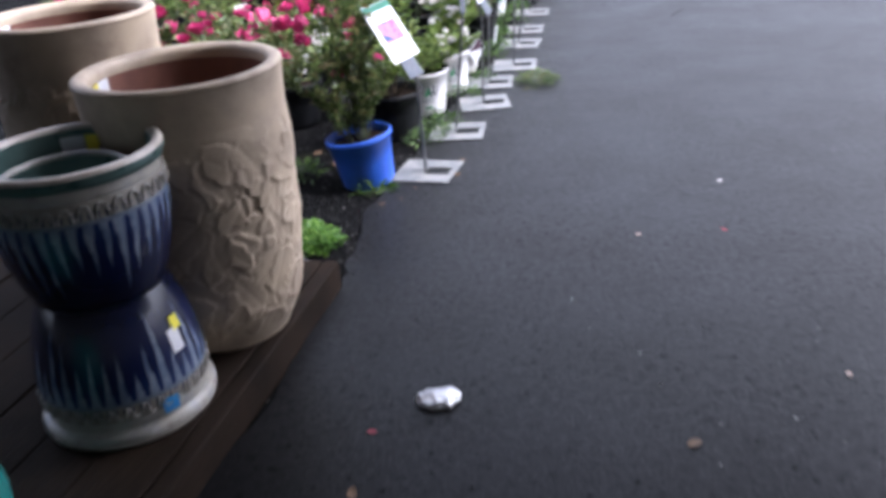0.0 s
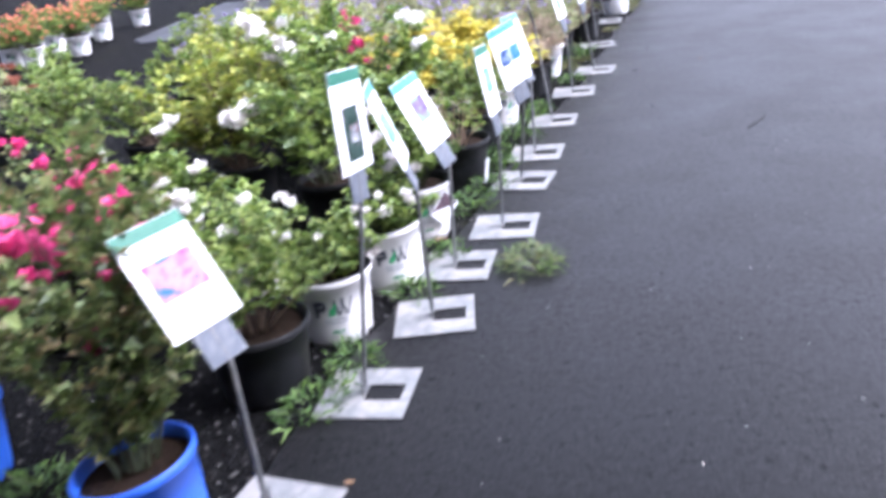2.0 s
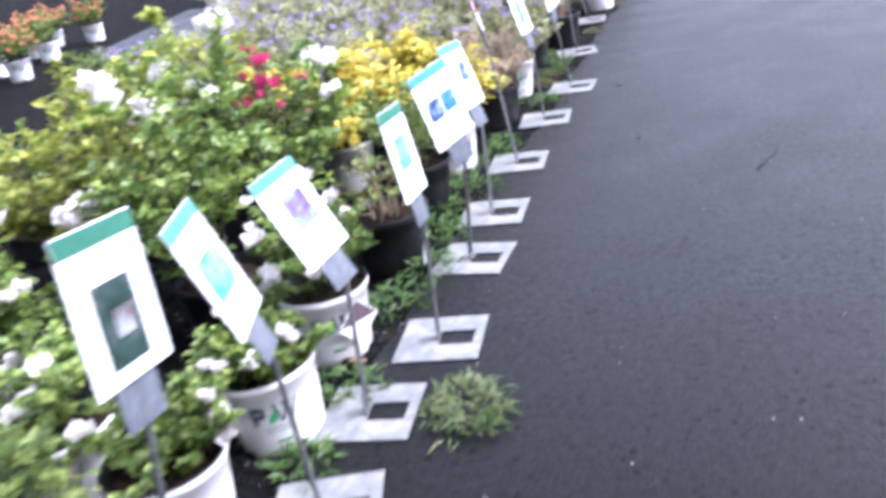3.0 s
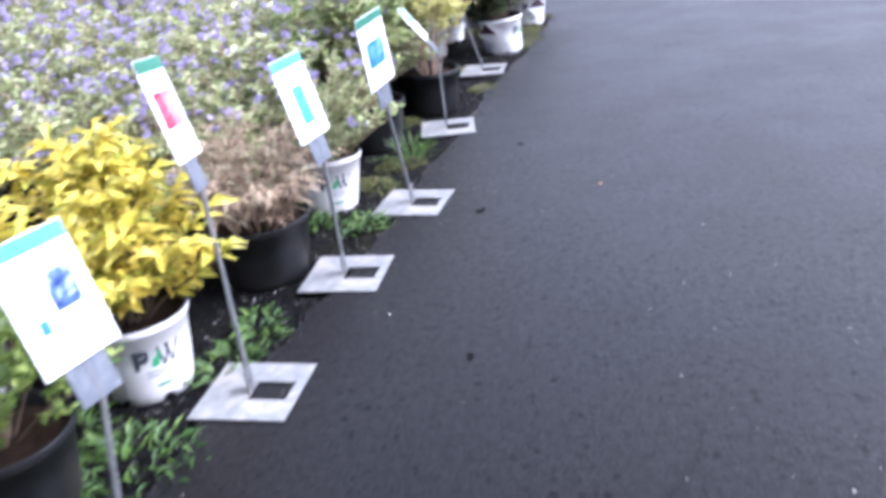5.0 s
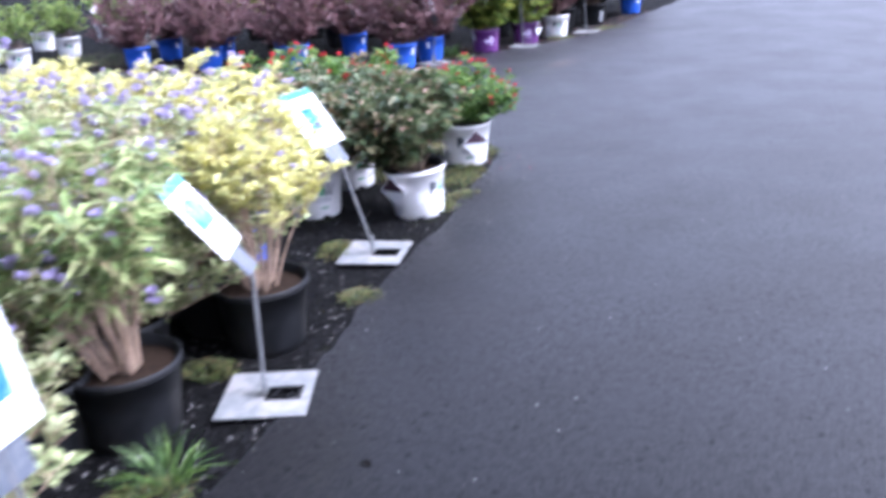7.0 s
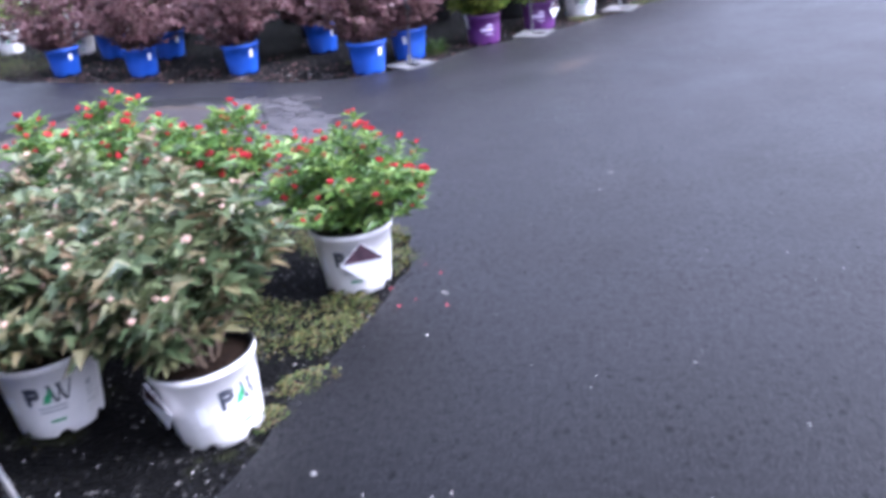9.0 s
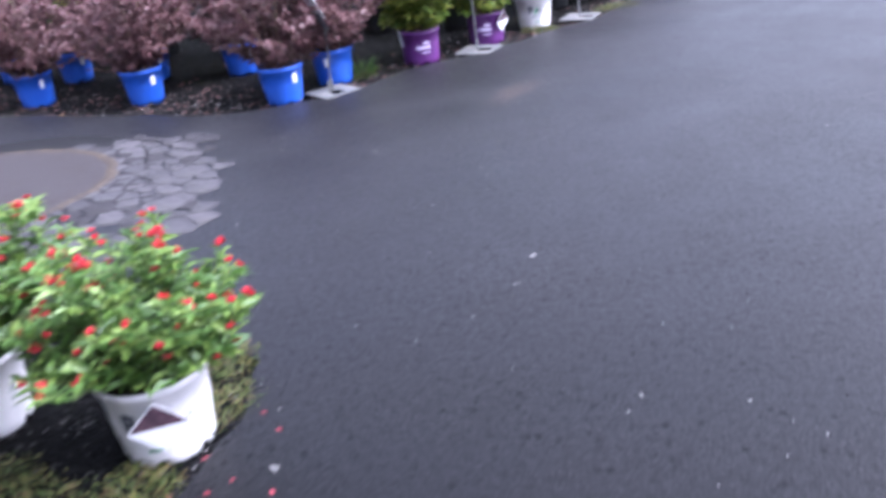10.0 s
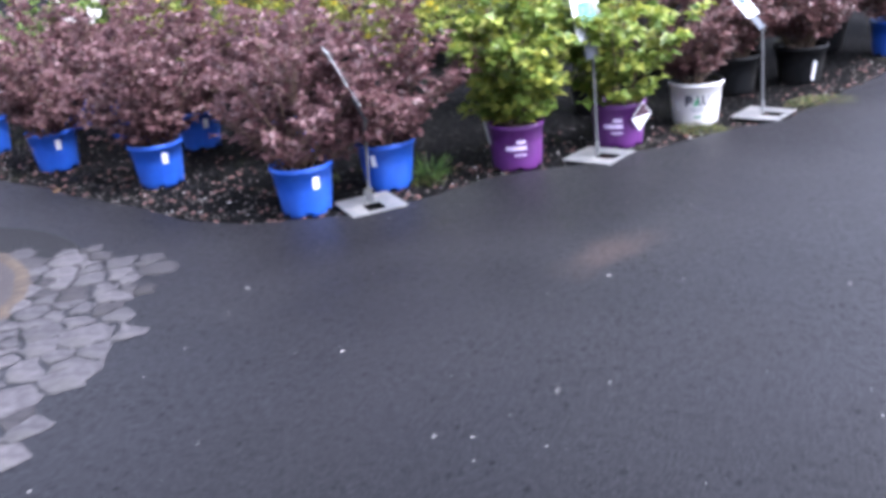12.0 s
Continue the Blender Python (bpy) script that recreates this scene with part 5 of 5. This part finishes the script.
MOSS_LEAF = leafy("moss_leaf", [(0.035, 0.06, 0.012), (0.07, 0.11, 0.022), (0.16, 0.16, 0.04), (0.13, 0.075, 0.035)])
WILT_LEAF = leafy("wilted_weed_leaf", [(0.045, 0.085, 0.02), (0.09, 0.14, 0.035), (0.15, 0.14, 0.06)])
PEA_LEAF = leafy("small_weed_leaf", [(0.06, 0.15, 0.02), (0.13, 0.28, 0.04), (0.24, 0.4, 0.07)])
CLUMP = "bright green low weed clump growing in the gravel"
for i, (x, y, r, h) in enumerate(((-0.5, 3.49, 0.13, 0.1), (-0.57, 3.25, 0.08, 0.07), (-0.28, 4.05, 0.09, 0.04), (-0.72, 4.36, 0.16, 0.06), (-0.95, 4.3, 0.09, 0.05), (-0.05, 4.72, 0.12, 0.1), (0.02, 4.98, 0.12, 0.08), (0.16, 5.48, 0.1, 0.07), (0.2, 5.85, 0.13, 0.08),
                                  (0.3, 6.4, 0.14, 0.09), (0.4, 6.65, 0.13, 0.08), (0.42, 7.0, 0.14, 0.1), (0.36, 7.25, 0.14, 0.1), (0.5, 7.5, 0.17, 0.12), (0.62, 7.98, 0.1, 0.06), (0.68, 8.17, 0.1, 0.06), (0.28, 7.6, 0.16, 0.12), (0.91, 8.98, 0.09, 0.05), (0.7, 9.03, 0.08, 0.04))):
    if i < 2:
        ground_cover("weed_clump", x, y, r, int(4200 * r), 0.032, 0.024, h * 1.15, PEA_LEAF, CLUMP, i + 1, spike=0.7)
    else:
        ground_cover("weed_clump", x, y, r * 1.1, int(950 * r), 0.07, 0.012, h * 0.85, WEED_LEAF, CLUMP, i + 1, spike=0.6)
for i, (x, y, r) in enumerate(((1.39, 10.97, 0.1), (1.0, 9.7, 0.12), (1.72, 12.55, 0.14), (1.5, 12.6, 0.2), (1.74, 12.75, 0.13), (1.66, 12.06, 0.08), (1.74, 12.25, 0.1), (1.86, 13.12, 0.12), (1.78, 13.38, 0.12), (1.6, 13.3, 0.2), (1.3, 13.4, 0.2), (1.28, 12.75, 0.16), (1.2, 11.5, 0.12), (0.9, 9.45, 0.12), (0.95, 10.4, 0.1), (-2.6, 17.75, 0.36), (-3.0, 17.9, 0.3), (1.4, 17.2, 0.13), (2.66, 18.2, 0.16), (3.3, 18.85, 0.2), (0.8, 17.1, 0.12))):
    ground_cover("moss_clump", x, y, r * 1.1, int(4200 * r), 0.019, 0.007, 0.04 if r < 0.25 else 0.2, MOSS_LEAF, "low mossy growth at the edge of the bed", 40 + i)
ground_cover("pulled_weed", 0.6, 5.66, 0.15, 330, 0.065, 0.009, 0.06, WILT_LEAF, "wilting heap of pulled weeds lying on the asphalt", 70, PAVED_Z)
ground_cover("grass_tuft", 1.05, 9.76, 0.05, 60, 0.19, 0.008, 0.02, WEED_LEAF, "tuft of long green grass in the gravel", 71, spike=1.2)
ground_cover("grass_tuft", 1.42, 17.2, 0.06, 90, 0.2, 0.008, 0.02, WEED_LEAF, "tuft of long green grass in the gravel", 72, spike=1.2)


def chips(name, rows, size, mat, label, seed):
    """Loose bits lying on the beds, each a small uneven lump."""
    rng = np.random.default_rng(seed)
    verts, faces = [], []
    for x, y, z in rows:
        k, q = len(verts), size * rng.uniform(0.5, 1.4)
        ring = [(x + q * math.cos(a) * rng.uniform(0.6, 1), y + q * math.sin(a) * rng.uniform(0.6, 1), z) for a in (0.2, 1.7, 3.3, 4.8)]
        verts += ring + [(x + rng.normal(0, q * 0.2), y + rng.normal(0, q * 0.2), z + q * rng.uniform(0.4, 0.8))]
        faces += [(k, k + 1, k + 4), (k + 1, k + 2, k + 4), (k + 2, k + 3, k + 4), (k + 3, k, k + 4)]
    return tagged(new(name, mesh_of(name, verts, faces, mat)), label, "gravel", kind="stuff")


def along(edge, lo, hi, inward, count, seed):
    rng = np.random.default_rng(seed)
    ys, xs = [p[1] for p in edge], [p[0] for p in edge]
    out = []
    for _ in range(count):
        y = rng.uniform(lo, hi)
        out.append((float(np.interp(y, ys, xs)) - 0.02 - abs(rng.normal(0, inward)), y, GROUND_Z))
    return out


BED_LINE = NEAR_EDGE[3:20]
CHIP_DARK = surface("dark_stone_chip", (0.004, 0.004, 0.0046), (0.013, 0.0125, 0.013), 60, 0.7, 0.2)
dull(CHIP_DARK, 0.03)
CHIP_LIGHT = surface("pale_stone_chip", (0.2, 0.195, 0.19), (0.5, 0.48, 0.46), 60, 0.7, 0.2)
chips("gravel", along(BED_LINE, 3.2, 13.3, 0.5, 5200, 1), 0.009, CHIP_DARK, "loose dark gravel of the long bed", 1)
chips("gravel", along(BED_LINE, 3.2, 13.3, 0.3, 420, 2), 0.0042, CHIP_LIGHT, "scattered pale grit on the dark gravel", 2)


CRUMB = np.random.default_rng(31)
chips("crumbs", [(x + CRUMB.normal(0.035, 0.03), y, PAVED_Z - 0.001) for x, y, _ in along(BED_LINE, 3.2, 13.3, 0.02, 1500, 30)], 0.008, DARK_CRACK, "loose dark crumbs along the broken asphalt edge", 30)
chips("grit", [(x + CRUMB.normal(0.05, 0.06), y, PAVED_Z - 0.001) for x, y, _ in along(BED_LINE, 5.0, 13.3, 0.02, 170, 32)], 0.004, CHIP_LIGHT, "pale grit along the broken asphalt edge", 33)


def far_rows(count, seed, depth):
    rng = np.random.default_rng(seed)
    xs, ys = [p[0] for p in FAR_EDGE], [p[1] for p in FAR_EDGE]
    out = []
    for _ in range(count):
        x = rng.uniform(-3.0, 4.0)
        out.append((x, float(np.interp(x, xs, ys)) + 0.03 + abs(rng.normal(0, depth)), GROUND_Z))
    return out


chips("gravel", far_rows(4200, 3, 0.5), 0.011, CHIP_DARK, "loose dark gravel of the far bed", 3)
CHIP_BROWN = surface("brown_stone_chip", (0.035, 0.028, 0.024), (0.14, 0.12, 0.105), 60, 0.7, 0.2)
chips("gravel", far_rows(1500, 4, 0.45), 0.009, CHIP_BROWN, "scattered pale grit of the far bed", 4)
chips("gravel", far_rows(150, 14, 0.3), 0.009, CHIP_LIGHT, "few white pebbles on the far bed", 14)
MAROON_LITTER = surface("maroon_litter", (0.05, 0.022, 0.02), (0.13, 0.06, 0.045), 40, 0.7, 0.1)
chips("leaf_litter", far_rows(700, 15, 0.5), 0.016, MAROON_LITTER, "fallen maroon leaves lying on the far bed", 15)
GRIT_RNG = np.random.default_rng(8)
chips("grit", [(GRIT_RNG.uniform(0.4, 4.5), GRIT_RNG.uniform(1.5, 17), PAVED_Z) for _ in range(480)], 0.0042, CHIP_LIGHT, "specks of pale grit on the asphalt", 5)
chips("grit", [(GRIT_RNG.uniform(0.0, 4.5), GRIT_RNG.uniform(1.5, 17), PAVED_Z) for _ in range(300)], 0.006, DARK_CRACK, "dark crumbs and pits on the asphalt", 6)


def scrap(name, x, y, size, mat, label, seed, z=PAVED_Z):
    """A small curled petal, leaf or scrap of paper."""
    rng = np.random.default_rng(seed)
    n, verts = 7, [(0, 0, size * 0.12)]
    for i in range(n):
        a = 2 * math.pi * i / n
        verts.append((size * math.cos(a) * rng.uniform(0.7, 1.1), size * 0.6 * math.sin(a) * rng.uniform(0.7, 1.1), 0.001 + size * rng.uniform(0, 0.3)))
    ob = new(name, mesh_of(name, verts, [(0, i + 1, (i + 1) % n + 1) for i in range(n)], mat, True))
    ob.matrix_basis = pose(x, y, z, 0, 0, seed * 67)
    return tagged(ob, label, "litter", "litter on the asphalt")


for i, (x, y) in enumerate(((-0.16, 2.26), (1.16, 2.39), (1.09, 3.37), (0.77, 3.38))):
    scrap("fallen_petal", x, y, 0.016, BLUSH_PETAL if i % 2 else WILTED_PETAL, "small fallen pink petal lying on the asphalt", i)
for i, (x, y) in enumerate(((2.11, 12.72), (1.94, 12.72), (1.99, 12.77), (1.98, 13.06), (1.88, 12.86), (2.05, 12.98), (1.84, 12.7))):
    scrap("fallen_petal", x, y, 0.011, WILTED_PETAL, "small fallen red flower lying on the asphalt", 10 + i)
for i, (x, y, q) in enumerate(((1.21, 3.86, 0.018), (2.09, 12.81, 0.018), (2.72, 14.0, 0.018), (0.95, 2.21, 0.01), (1.24, 15.76, 0.018), (2.58, 16.11, 0.014), (1.88, 11.8, 0.014))):
    scrap("paper_scrap", x, y, q, PALE_BIT if i == 0 else GREY_BIT, "small pale scrap lying on the asphalt", 20 + i)
for i, (x, y, q) in enumerate(((0.67, 2.13, 0.03), (-0.19, 2.02, 0.03), (0.09, 4.15, 0.025), (1.88, 9.22, 0.018), (1.44, 9.22, 0.016), (0.12, 4.35, 0.02), (-0.1, 4.02, 0.018), (-0.16, 3.9, 0.016), (-0.24, 3.86, 0.02))):
    scrap("fallen_leaf", x, y, q * 0.8, DRY_LEAF, "dry orange-brown leaf lying on the ground", 30 + i)
scrap("fallen_leaf", -0.7, 16.75, 0.04, DRY_LEAF, "dry brown leaf lying beside the far bed", 50)
for i, (x, y) in enumerate(((-0.62, 4.62), (-0.5, 4.42), (0.22, 6.02))):
    scrap("fallen_leaf", x, y, 0.035, DRY_LEAF, "dry orange leaf lying on the gravel", 60 + i, GROUND_Z + 0.01)
bm = bmesh.new()
bmesh.ops.create_icosphere(bm, subdivisions=3, radius=1)
for v in bm.verts:
    v.co *= 1 + 0.3 * noise.noise(v.co * 2.2) + 0.12 * noise.noise(v.co * 6)
    v.co = Vector((v.co.x * 0.06, v.co.y * 0.045, max(0, v.co.z * 0.02 + 0.011)))
foil_mesh = bm_mesh("foil_scrap", bm, FOIL)
foil = tagged(new("foil_scrap", foil_mesh), "crumpled scrap of silver foil on the asphalt", "litter")
foil.matrix_basis = pose(0.02, 2.38, PAVED_Z + 0.001)
TWIG = mesh_of("twig", *tube([(1.78, 7.26, 0.004), (1.86, 7.36, 0.01), (1.91, 7.44, 0.005), (1.93, 7.52, 0.004)], 0.003, 0.0015, 5), DARK_CRACK)
tagged(new("twig", TWIG), "thin dark curved twig lying on the asphalt", "twig")
BLOT = dull(surface("dark_blot", (0.002, 0.002, 0.002), (0.006, 0.0055, 0.005), 40, 0.8, 0.2), 0.04)
for i, (x, y, q) in enumerate(((1.565, 9.83, 0.022), (1.38, 9.02, 0.03), (1.36, 7.92, 0.02))):
    scrap("mulch_bit", x, y, q, BLOT, "dark bit of mulch lying on the asphalt", 80 + i)
